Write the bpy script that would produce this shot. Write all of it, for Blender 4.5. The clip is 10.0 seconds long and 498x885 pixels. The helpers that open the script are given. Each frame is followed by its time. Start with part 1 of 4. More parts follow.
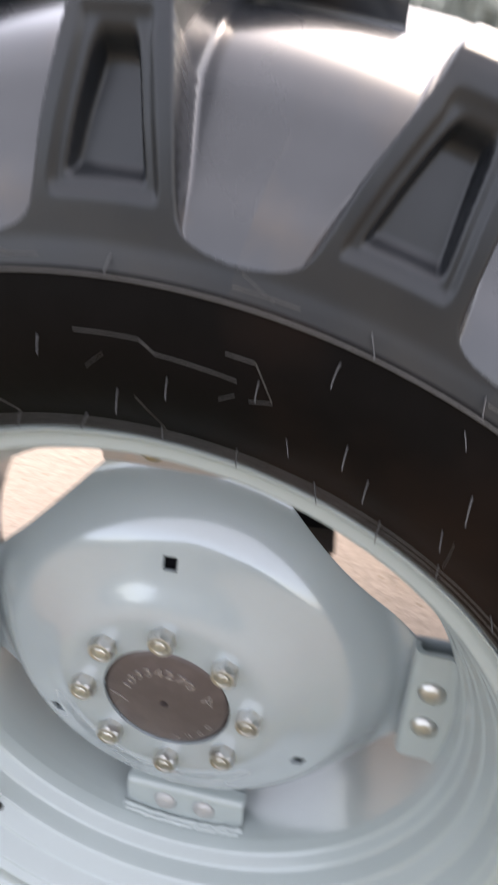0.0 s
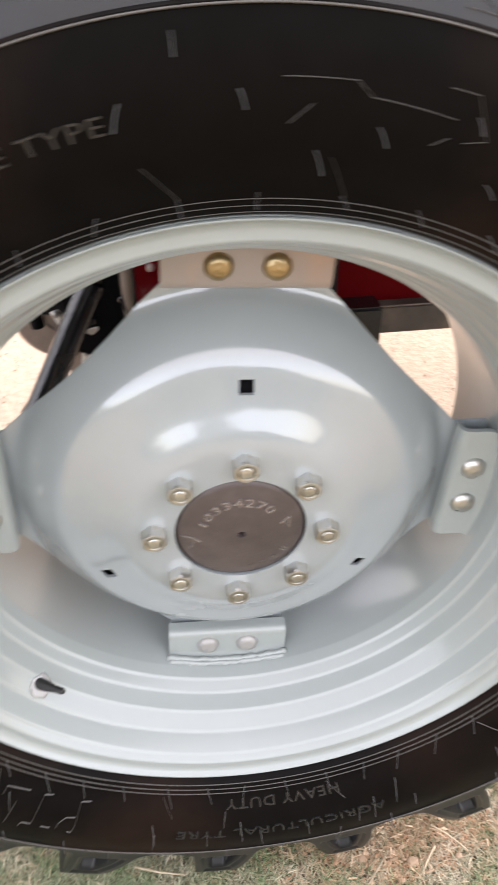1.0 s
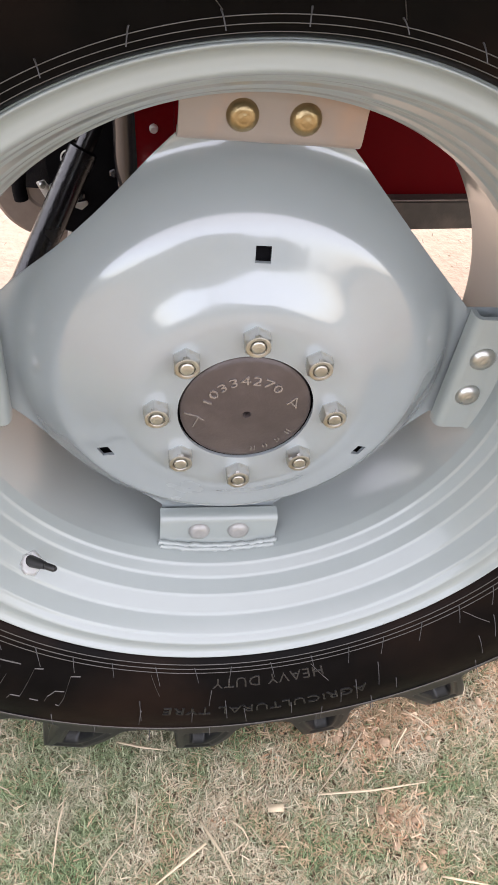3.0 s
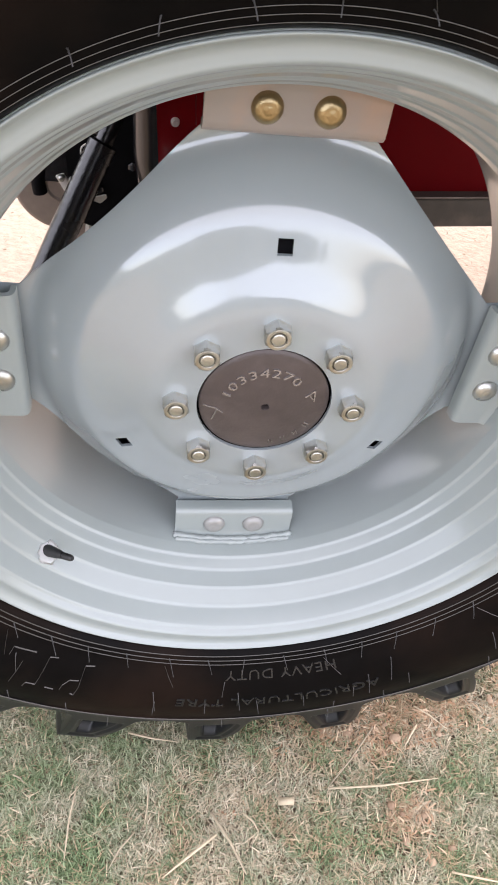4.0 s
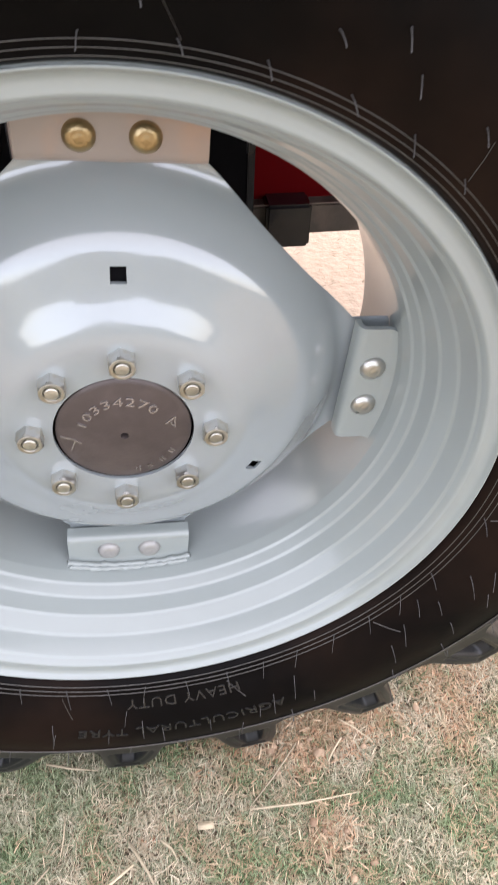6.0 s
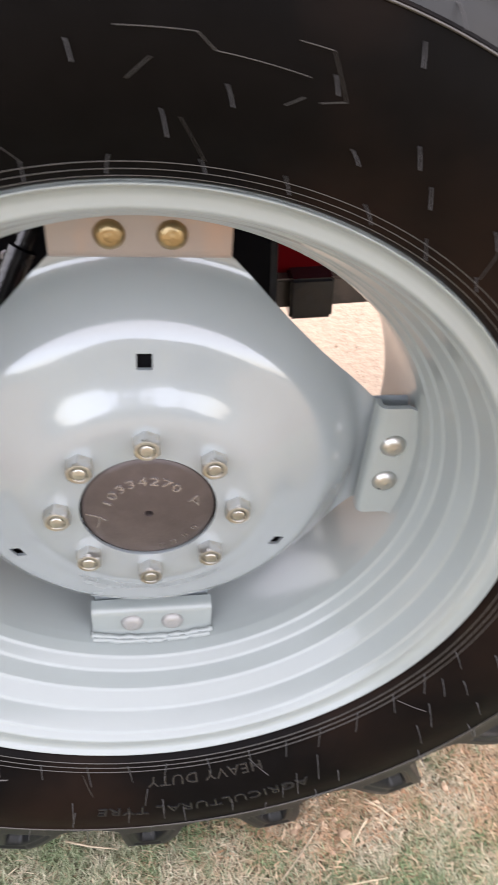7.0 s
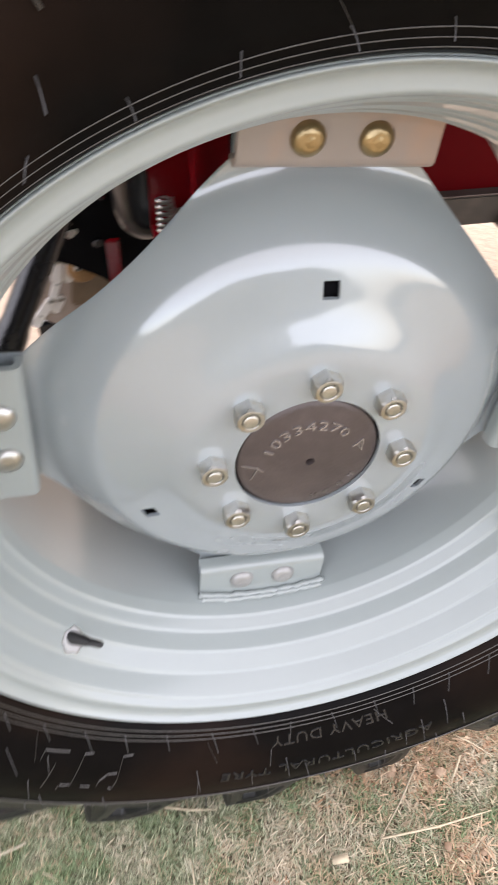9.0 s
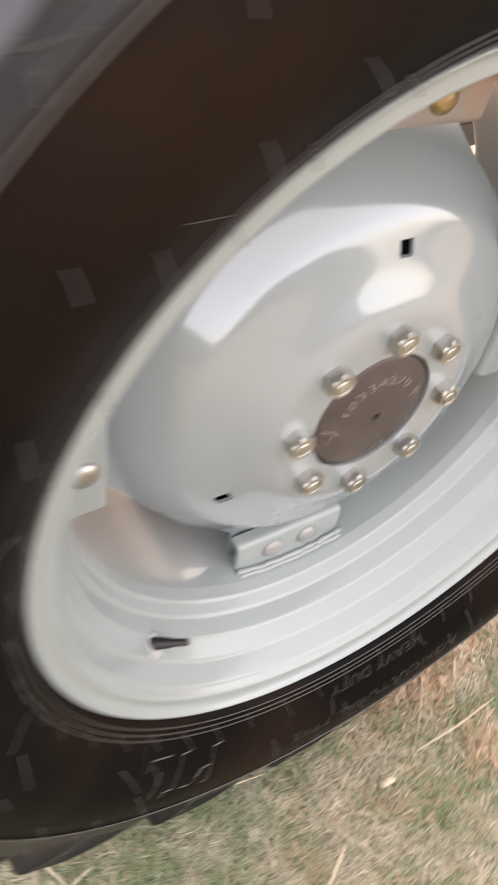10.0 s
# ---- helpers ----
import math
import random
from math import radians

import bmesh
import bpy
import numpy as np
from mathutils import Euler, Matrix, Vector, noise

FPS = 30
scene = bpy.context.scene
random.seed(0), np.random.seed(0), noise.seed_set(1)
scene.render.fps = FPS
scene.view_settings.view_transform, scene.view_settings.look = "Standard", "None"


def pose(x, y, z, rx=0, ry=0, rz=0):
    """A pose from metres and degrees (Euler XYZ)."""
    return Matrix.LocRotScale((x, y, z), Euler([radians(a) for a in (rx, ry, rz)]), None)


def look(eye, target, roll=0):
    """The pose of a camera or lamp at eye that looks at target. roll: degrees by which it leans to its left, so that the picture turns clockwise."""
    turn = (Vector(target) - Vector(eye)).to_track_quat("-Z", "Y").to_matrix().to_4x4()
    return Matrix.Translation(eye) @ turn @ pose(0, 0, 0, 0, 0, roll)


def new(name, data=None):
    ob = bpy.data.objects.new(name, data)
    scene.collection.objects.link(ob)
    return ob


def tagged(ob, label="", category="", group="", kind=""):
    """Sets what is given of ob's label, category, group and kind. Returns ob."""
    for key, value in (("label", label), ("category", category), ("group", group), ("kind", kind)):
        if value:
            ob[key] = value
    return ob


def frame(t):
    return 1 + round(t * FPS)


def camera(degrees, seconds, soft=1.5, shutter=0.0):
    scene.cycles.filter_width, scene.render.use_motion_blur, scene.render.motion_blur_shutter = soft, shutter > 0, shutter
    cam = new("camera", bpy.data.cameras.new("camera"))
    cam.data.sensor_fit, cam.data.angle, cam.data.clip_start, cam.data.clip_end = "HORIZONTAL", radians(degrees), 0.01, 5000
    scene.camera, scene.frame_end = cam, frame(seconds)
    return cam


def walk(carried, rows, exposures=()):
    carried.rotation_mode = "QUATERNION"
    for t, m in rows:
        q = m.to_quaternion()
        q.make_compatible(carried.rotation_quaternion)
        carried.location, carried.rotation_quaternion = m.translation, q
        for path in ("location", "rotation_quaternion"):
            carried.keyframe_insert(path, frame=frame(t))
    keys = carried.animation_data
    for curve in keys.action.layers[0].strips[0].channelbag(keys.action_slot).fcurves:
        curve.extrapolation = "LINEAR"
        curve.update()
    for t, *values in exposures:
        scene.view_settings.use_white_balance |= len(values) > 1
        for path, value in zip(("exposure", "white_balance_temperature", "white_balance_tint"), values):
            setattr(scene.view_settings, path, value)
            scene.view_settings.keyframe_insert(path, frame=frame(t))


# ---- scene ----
cam = camera(38.2, 10.0, shutter=0.6)
PATH = [
    (0, (0.227, -0.491, 1.309), (-0.189, 1.194, 0.316), -1.4),
    (0.2, (0.177, -0.494, 1.289), (-0.033, 1.181, 0.217), 0.3),
    (0.4, (0.121, -0.506, 1.271), (0.04, 1.119, 0.108), -0.9),
    (0.5, (0.091, -0.521, 1.26), (0.097, 1.083, 0.065), -0.9),
    (0.7, (0.025, -0.529, 1.246), (0.104, 1.077, 0.057), -3.1),
    (0.9, (-0.03, -0.541, 1.237), (0.147, 1.022, 0.002), -1.2),
    (1, (-0.049, -0.542, 1.238), (0.115, 1.02, 0.0), -0.6),
    (1.5, (-0.108, -0.54, 1.213), (0.024, 0.958, -0.106), 2.3),
    (2, (-0.106, -0.543, 1.194), (0.085, 0.907, -0.171), 3.6),
    (2.2, (-0.097, -0.537, 1.192), (0.139, 0.879, -0.201), 4.4),
    (3.5, (-0.09, -0.545, 1.19), (0.15, 0.847, -0.226), 4.3),
    (4, (-0.101, -0.547, 1.188), (0.115, 0.846, -0.232), 4.4),
    (4.5, (-0.101, -0.546, 1.184), (0.076, 0.838, -0.249), 4.3),
    (5, (-0.064, -0.543, 1.189), (0.15, 0.84, -0.24), 3.6),
    (5.5, (-0.016, -0.54, 1.193), (0.23, 0.84, -0.233), 3.3),
    (5.7, (0.007, -0.536, 1.195), (0.267, 0.835, -0.238), 2.9),
    (6.8, (0.049, -0.528, 1.224), (0.267, 0.959, -0.094), 0.5),
    (7, (0.037, -0.527, 1.228), (0.231, 0.977, -0.076), 0.6),
    (7.5, (-0.035, -0.525, 1.233), (0.085, 1.008, -0.046), 0.7),
    (8, (-0.098, -0.517, 1.224), (0.02, 0.965, -0.114), 2.4),
    (8.5, (-0.146, -0.502, 1.195), (-0.01, 0.919, -0.206), 2.6),
    (9, (-0.181, -0.437, 1.173), (0.183, 0.931, -0.241), 2.9),
    (9.5, (-0.227, -0.371, 1.179), (0.404, 0.882, -0.248), 4.6),
    (9.8, (-0.298, -0.348, 1.169), (0.410, 0.812, -0.319), 7.1),
    (10, (-0.415, -0.341, 1.165), (0.392, 0.747, -0.25), 7.3),
]
walk(cam, [(t, look(eye, target, roll)) for t, eye, target, roll in PATH],
     exposures=[(0, 2.09, 6630, 16), (0.6, 2.56, 7120, 19), (1.2, 2.34, 7170, 19), (1.6, 2.36, 7000, 19), (3.4, 2.26, 6940, 20), (4.2, 2.27, 6800, 19), (5.5, 2.27, 6800, 19), (6.9, 2.40, 6970, 20), (7.5, 2.33, 6990, 20), (8.5, 2.38, 6980, 19), (9.4, 2.27, 7020, 19), (10, 2.31, 7520, 21)])

# ---- light ----
world = bpy.data.worlds.new("sky")
scene.world = world
world.use_nodes = True
wn = world.node_tree.nodes
sky = wn.new("ShaderNodeTexSky")
sky.sky_type = "NISHITA"
sky.sun_disc = False
sky.sun_elevation = radians(46.8)
sky.sun_rotation = radians(26.9)
sky.dust_density = 4.0
sky.air_density = 1.0
bg = wn["Background"]
bg.inputs["Strength"].default_value = 0.15
haze = wn.new("ShaderNodeMix")
haze.data_type = "RGBA"
haze.blend_type = "ADD"
haze.inputs[0].default_value = 1.0
haze.inputs[7].default_value = (2.80, 2.58, 2.16, 1)
world.node_tree.links.new(sky.outputs[0], haze.inputs[6])
world.node_tree.links.new(haze.outputs[2], bg.inputs["Color"])

sun_data = bpy.data.lights.new("sun", "SUN")
sun_data.energy = 0.5
sun_data.angle = radians(8)
sun_data.color = (1.0, 0.88, 0.70)
sun = new("sun", sun_data)
sun.matrix_world = look((0.31, 0.61, 0.73), (0, 0, 0))

# ---- materials ----


def material(name, colour, rough=0.5, metal=0.0, coat=0.0, spec=0.5, coat_ior=1.5, coat_rough=0.045, grain=60.0, amount=0.12, bump=0.0, bump_scale=200.0,
             stain=None, stain_scale=6.0, stain_low=0.52, stain_high=0.7, rough_var=0.1, per_object=0.0):
    """A surface with fine grain, large patches of wear and a little relief."""
    m = bpy.data.materials.new(name)
    m.use_nodes = True
    nt = m.node_tree
    n, k = nt.nodes, nt.links
    b = n["Principled BSDF"]
    b.inputs["Metallic"].default_value = metal
    b.inputs["Coat Weight"].default_value = coat
    b.inputs["Specular IOR Level"].default_value = spec
    b.inputs["Coat Roughness"].default_value = coat_rough
    b.inputs["Coat IOR"].default_value = coat_ior
    tc = n.new("ShaderNodeTexCoord")
    fine = n.new("ShaderNodeTexNoise")
    fine.inputs["Scale"].default_value = grain
    fine.inputs["Detail"].default_value = 5
    k.new(tc.outputs["Object"], fine.inputs["Vector"])
    big = n.new("ShaderNodeTexNoise")
    big.inputs["Scale"].default_value = stain_scale
    big.inputs["Detail"].default_value = 6
    k.new(tc.outputs["Object"], big.inputs["Vector"])
    mix = n.new("ShaderNodeMix")
    mix.data_type = "RGBA"
    lo = [c * (1 - amount) for c in colour]
    hi = [min(1, c * (1 + amount)) for c in colour]
    mix.inputs[6].default_value = (*lo, 1)
    mix.inputs[7].default_value = (*hi, 1)
    k.new(fine.outputs["Fac"], mix.inputs[0])
    out = mix.outputs[2]
    if stain:
        ramp = n.new("ShaderNodeMapRange")
        ramp.inputs["From Min"].default_value = stain_low
        ramp.inputs["From Max"].default_value = stain_high
        k.new(big.outputs["Fac"], ramp.inputs["Value"])
        second = n.new("ShaderNodeMix")
        second.data_type = "RGBA"
        second.inputs[7].default_value = (*stain, 1)
        k.new(ramp.outputs["Result"], second.inputs[0])
        k.new(out, second.inputs[6])
        out = second.outputs[2]
    if per_object:
        info = n.new("ShaderNodeObjectInfo")
        hsv = n.new("ShaderNodeHueSaturation")
        rr = n.new("ShaderNodeMapRange")
        rr.inputs["To Min"].default_value = 1 - per_object
        rr.inputs["To Max"].default_value = 1 + per_object
        k.new(info.outputs["Random"], rr.inputs["Value"])
        k.new(rr.outputs["Result"], hsv.inputs["Value"])
        k.new(out, hsv.inputs["Color"])
        out = hsv.outputs["Color"]
    k.new(out, b.inputs["Base Color"])
    rmap = n.new("ShaderNodeMapRange")
    rmap.inputs["To Min"].default_value = max(0.03, rough - rough_var)
    rmap.inputs["To Max"].default_value = min(1, rough + rough_var)
    k.new(big.outputs["Fac"], rmap.inputs["Value"])
    k.new(rmap.outputs["Result"], b.inputs["Roughness"])
    if bump:
        bn = n.new("ShaderNodeTexNoise")
        bn.inputs["Scale"].default_value = bump_scale
        bn.inputs["Detail"].default_value = 3
        k.new(tc.outputs["Object"], bn.inputs["Vector"])
        bp = n.new("ShaderNodeBump")
        bp.inputs["Strength"].default_value = bump
        bp.inputs["Distance"].default_value = 0.002
        k.new(bn.outputs["Fac"], bp.inputs["Height"])
        k.new(bp.outputs["Normal"], b.inputs["Normal"])
    return m


M_DISC = material("silver_grey_gloss_paint", (0.270, 0.308, 0.320), rough=0.25, metal=0.08, coat=1.0, coat_ior=1.72, coat_rough=0.06, grain=25, amount=0.03, bump=0.06, bump_scale=26, rough_var=0.05)
M_RIM = material("silver_grey_paint", (0.266, 0.303, 0.296), rough=0.34, metal=0.0, coat=0.62, coat_ior=1.6, coat_rough=0.12, grain=12, amount=0.04, bump=0.03, bump_scale=60, rough_var=0.08)
# the stain gives brown mottling and also paints in the sidewall's warm sheen
M_RUBBER = material("black_rubber", (0.0034, 0.0030, 0.0030), rough=0.42, spec=0.048, grain=40, amount=0.35, bump=0.35, bump_scale=28,
                    stain=(0.021, 0.0115, 0.0078), stain_scale=3.2, stain_low=0.45, stain_high=0.75, rough_var=0.2)
# the brown stain paints in the golden sun glint of the tread grooves
M_GLOSSRUBBER = material("smooth_moulded_rubber", (0.018, 0.0195, 0.0225), rough=0.3, spec=0.4, coat=0.4, coat_ior=1.6, coat_rough=0.14, grain=30, amount=0.3, bump=0.12, bump_scale=9,
                         stain=(0.062, 0.042, 0.024), stain_scale=7, stain_low=0.5, stain_high=0.72, rough_var=0.15)
M_TREAD = material("dusty_tread_rubber", (0.0085, 0.0098, 0.0118), rough=0.42, spec=0.3, coat=0.16, coat_ior=1.55, coat_rough=0.3, grain=30, amount=0.3, bump=0.05, bump_scale=300,
                   stain=(0.019, 0.0175, 0.016), stain_scale=7, stain_low=0.45, stain_high=0.7, rough_var=0.14)
M_LETTER = material("rubber_relief", (0.012, 0.012, 0.012), rough=0.27, grain=60, amount=0.2)
M_SPEW = material("pale_mould_rubber", (0.056, 0.052, 0.046), rough=0.4, grain=90, amount=0.3)
M_HAIR = material("dark_vent_rubber", (0.036, 0.035, 0.034), rough=0.45, grain=90, amount=0.3)
M_ZINC = material("yellow_zinc_plate", (0.36, 0.275, 0.155), rough=0.32, metal=1.0, grain=90, amount=0.3, bump=0.45, bump_scale=130,
                  stain=(0.46, 0.39, 0.26), stain_scale=60, stain_low=0.55, stain_high=0.8, rough_var=0.1, per_object=0.15)
M_NUT = material("zinc_plated_steel", (0.44, 0.443, 0.418), rough=0.3, metal=0.9, grain=120, amount=0.15, bump=0.1, bump_scale=300,
                 stain=(0.36, 0.31, 0.215), stain_scale=55, stain_low=0.52, stain_high=0.8, rough_var=0.1, per_object=0.12)
M_STUD = material("yellow_passivated_stud", (0.48, 0.475, 0.43), rough=0.3, metal=0.9, grain=150, amount=0.2, bump=0.25, bump_scale=400, per_object=0.15)
M_CAP = material("brown_grey_cast_metal", (0.082, 0.067, 0.064), rough=0.42, metal=0.35, grain=70, amount=0.18, bump=0.15, bump_scale=260,
                 stain=(0.115, 0.094, 0.088), stain_scale=18, stain_low=0.5, stain_high=0.75, rough_var=0.1)
M_CAPTEXT = material("worn_metal_relief", (0.29, 0.265, 0.25), rough=0.25, metal=0.6, grain=150, amount=0.2)
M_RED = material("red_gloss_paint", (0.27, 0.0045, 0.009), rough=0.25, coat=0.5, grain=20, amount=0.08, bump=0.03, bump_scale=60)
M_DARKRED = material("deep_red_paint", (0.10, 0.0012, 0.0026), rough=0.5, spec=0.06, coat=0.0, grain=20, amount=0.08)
M_BLACK = material("black_gloss_paint", (0.012, 0.012, 0.014), rough=0.24, coat=0.4, grain=40, amount=0.3, bump=0.25, bump_scale=120,
                   stain=(0.035, 0.03, 0.026), stain_scale=12, stain_low=0.58, stain_high=0.8)
M_DUSTY = material("dusty_brown_steel", (0.13, 0.10, 0.08), rough=0.6, metal=0.2, grain=50, amount=0.25, bump=0.2, bump_scale=150,
                   stain=(0.21, 0.17, 0.14), stain_scale=14)
M_MATT = material("matt_black_paint", (0.006, 0.006, 0.007), rough=0.75, spec=0.06, grain=40, amount=0.3)
M_SILVER = material("grey_painted_zinc", (0.32, 0.32, 0.31), rough=0.4, metal=0.3, coat=0.2, grain=90, amount=0.1)
M_WHITE = material("bright_zinc_steel", (0.88, 0.86, 0.82), rough=0.4, metal=0.05, grain=60, amount=0.1)
M_TAN = material("yellow_brown_casting", (0.34, 0.19, 0.08), rough=0.6, grain=70, amount=0.25, bump=0.3, bump_scale=90)
M_PATCH = material("white_masking_patch", (0.78, 0.79, 0.79), rough=0.5, grain=80, amount=0.05)
M_VALVE = material("black_valve_rubber", (0.012, 0.012, 0.012), rough=0.4, grain=100, amount=0.2)
M_STRAW = material("dry_straw", (0.46, 0.385, 0.265), rough=0.65, grain=120, amount=0.25, per_object=0.25)


def island_material(name, colours, patch=(1.0, 1.0, 1.0), rough=0.7):
    """Each loose blade takes its own tint, and the lawn drifts in colour from patch to patch."""
    m = bpy.data.materials.new(name)
    m.use_nodes = True
    n, k = m.node_tree.nodes, m.node_tree.links
    b = n["Principled BSDF"]
    b.inputs["Roughness"].default_value = rough
    geo = n.new("ShaderNodeNewGeometry")
    ramp = n.new("ShaderNodeValToRGB")
    while len(ramp.color_ramp.elements) < len(colours):
        ramp.color_ramp.elements.new(0.5)
    for i, c in enumerate(colours):
        ramp.color_ramp.elements[i].position = i / (len(colours) - 1)
        ramp.color_ramp.elements[i].color = (*c, 1)
    k.new(geo.outputs["Random Per Island"], ramp.inputs["Fac"])
    tc = n.new("ShaderNodeTexCoord")
    drift = n.new("ShaderNodeTexNoise")
    drift.inputs["Scale"].default_value = 11
    drift.inputs["Detail"].default_value = 4
    k.new(tc.outputs["Object"], drift.inputs["Vector"])
    rng_map = n.new("ShaderNodeMapRange")
    rng_map.inputs["From Min"].default_value = 0.42
    rng_map.inputs["From Max"].default_value = 0.60
    k.new(drift.outputs["Fac"], rng_map.inputs["Value"])
    tint = n.new("ShaderNodeMix")
    tint.data_type = "RGBA"
    tint.blend_type = "MULTIPLY"
    tint.inputs[7].default_value = (*patch, 1)
    k.new(rng_map.outputs["Result"], tint.inputs[0])
    k.new(ramp.outputs["Color"], tint.inputs[6])
    k.new(tint.outputs[2], b.inputs["Base Color"])
    return m


M_GRASS = island_material("short_dusty_grass", [(0.105, 0.125, 0.065), (0.27, 0.285, 0.175), (0.43, 0.415, 0.29), (0.58, 0.54, 0.405), (0.16, 0.205, 0.115)], (0.50, 0.70, 0.50))
M_DRY = island_material("dry_grass_clippings", [(0.42, 0.355, 0.24), (0.56, 0.48, 0.34), (0.32, 0.25, 0.16), (0.72, 0.63, 0.47), (0.20, 0.15, 0.09)], (0.84, 0.74, 0.64))
M_LITTER = island_material("brown_leaf_litter", [(0.47, 0.255, 0.14), (0.63, 0.39, 0.235), (0.25, 0.13, 0.07), (0.73, 0.51, 0.34)])


def ground_material():
    m = bpy.data.materials.new("soil_and_pale_sand")
    m.use_nodes = True
    n, k = m.node_tree.nodes, m.node_tree.links
    b = n["Principled BSDF"]
    b.inputs["Roughness"].default_value = 0.9
    tc = n.new("ShaderNodeTexCoord")
    sep = n.new("ShaderNodeSeparateXYZ")
    k.new(tc.outputs["Object"], sep.inputs[0])
    wob = n.new("ShaderNodeTexNoise")
    wob.inputs["Scale"].default_value = 2.5
    wob.inputs["Detail"].default_value = 5
    k.new(tc.outputs["Object"], wob.inputs["Vector"])
    add = n.new("ShaderNodeMath")
    add.operation = "MULTIPLY_ADD"
    add.inputs[1].default_value = 0.5
    k.new(wob.outputs["Fac"], add.inputs[0])
    k.new(sep.outputs["Y"], add.inputs[2])
    edge = n.new("ShaderNodeMapRange")
    edge.inputs["From Min"].default_value = 0.55
    edge.inputs["From Max"].default_value = 0.75
    k.new(add.outputs[0], edge.inputs["Value"])
    yard = n.new("ShaderNodeMapRange")
    yard.inputs["From Min"].default_value = -0.95
    yard.inputs["From Max"].default_value = -1.6
    k.new(add.outputs[0], yard.inputs["Value"])
    fine = n.new("ShaderNodeTexNoise")
    fine.inputs["Scale"].default_value = 45
    fine.inputs["Detail"].default_value = 8
    k.new(tc.outputs["Object"], fine.inputs["Vector"])
    soil = n.new("ShaderNodeMix")
    soil.data_type = "RGBA"
    soil.inputs[6].default_value = (0.055, 0.042, 0.028, 1)
    soil.inputs[7].default_value = (0.21, 0.155, 0.10, 1)
    k.new(fine.outputs["Fac"], soil.inputs[0])
    sand = n.new("ShaderNodeMix")
    sand.data_type = "RGBA"
    sand.inputs[6].default_value = (0.165, 0.132, 0.106, 1)
    sand.inputs[7].default_value = (0.285, 0.242, 0.20, 1)
    k.new(fine.outputs["Fac"], sand.inputs[0])
    speck = n.new("ShaderNodeTexVoronoi")
    speck.inputs["Scale"].default_value = 17
    k.new(tc.outputs["Object"], speck.inputs["Vector"])
    sp = n.new("ShaderNodeMapRange")
    sp.inputs["From Min"].default_value = 0.05
    sp.inputs["From Max"].default_value = 0.12
    k.new(speck.outputs["Distance"], sp.inputs["Value"])
    spm = n.new("ShaderNodeMix")
    spm.data_type = "RGBA"
    spm.inputs[6].default_value = (0.11, 0.078, 0.052, 1)
    k.new(sp.outputs["Result"], spm.inputs[0])
    k.new(sand.outputs[2], spm.inputs[7])
    mix = n.new("ShaderNodeMix")
    mix.data_type = "RGBA"
    k.new(edge.outputs["Result"], mix.inputs[0])
    k.new(soil.outputs[2], mix.inputs[6])
    k.new(spm.outputs[2], mix.inputs[7])
    lawn = n.new("ShaderNodeMix")
    lawn.data_type = "RGBA"
    lawn.inputs[6].default_value = (0.104, 0.092, 0.063, 1)
    lawn.inputs[7].default_value = (0.225, 0.195, 0.142, 1)
    k.new(fine.outputs["Fac"], lawn.inputs[0])
    front = n.new("ShaderNodeMix")
    front.data_type = "RGBA"
    k.new(yard.outputs["Result"], front.inputs[0])
    k.new(mix.outputs[2], front.inputs[6])
    k.new(lawn.outputs[2], front.inputs[7])
    k.new(front.outputs[2], b.inputs["Base Color"])
    bp = n.new("ShaderNodeBump")
    bp.inputs["Strength"].default_value = 0.6
    bp.inputs["Distance"].default_value = 0.01
    k.new(fine.outputs["Fac"], bp.inputs["Height"])
    k.new(bp.outputs["Normal"], b.inputs["Normal"])
    return m


M_GROUND = ground_material()
M_TREES = material("far_hazy_foliage", (0.15, 0.16, 0.135), rough=0.9, grain=3, amount=0.5, stain=(0.10, 0.108, 0.088), stain_scale=0.8)

# ---- building helpers ----


def link_mesh(name, bm, mat, parent=None, label="", smooth=True, sharp=None):
    me = bpy.data.meshes.new(name)
    bmesh.ops.recalc_face_normals(bm, faces=bm.faces)
    if smooth:
        for f in bm.faces:
            f.smooth = True
    if sharp is not None:
        for e in bm.edges:
            if len(e.link_faces) == 2 and e.calc_face_angle(0) > radians(sharp):
                e.smooth = False
    bm.to_mesh(me)
    bm.free()
    me.materials.append(mat)
    ob = new(name, me)
    if parent is not None:
        ob.parent = parent
    if label:
        tagged(ob, label)
    return ob


def part(name, bm, mat, parent, label="", smooth=True, sharp=35):
    return link_mesh(name, bm, mat, parent, label, smooth, sharp)


def thing(name, label, category, place=(0, 0, 0), group=""):
    ob = new(name)
    ob.location = place
    ob.empty_display_size = 0.05
    return tagged(ob, label, category, group)


def spline(points, steps=6):
    """A smooth run through the points."""
    p = [points[0]] + list(points) + [points[-1]]
    out = []
    for i in range(1, len(p) - 2):
        a, b, c, d = (Vector(q) for q in p[i - 1:i + 3])
        for s in range(steps):
            t = s / steps
            out.append(0.5 * ((2 * b) + (c - a) * t + (2 * a - 5 * b + 4 * c - d) * t * t + (3 * b - a - 3 * c + d) * t ** 3))
    out.append(Vector(p[-2]))
    return [tuple(q) for q in out]


PHI = 3.5
AXLE = 0.672


def track(points, x):
    if x <= points[0][0]:
        return points[0][1]
    for (x0, v0), (x1, v1) in zip(points, points[1:]):
        if x <= x1:
            return v0 + (v1 - v0) * (x - x0) / (x1 - x0)
    return points[-1][1]


def ring_point(r, deg, y):
    """A place on the wheel: radius, degrees clockwise from its top mark, and depth along the axle."""
    a = radians(deg + PHI)
    return Vector((r * math.sin(a), y, r * math.cos(a)))


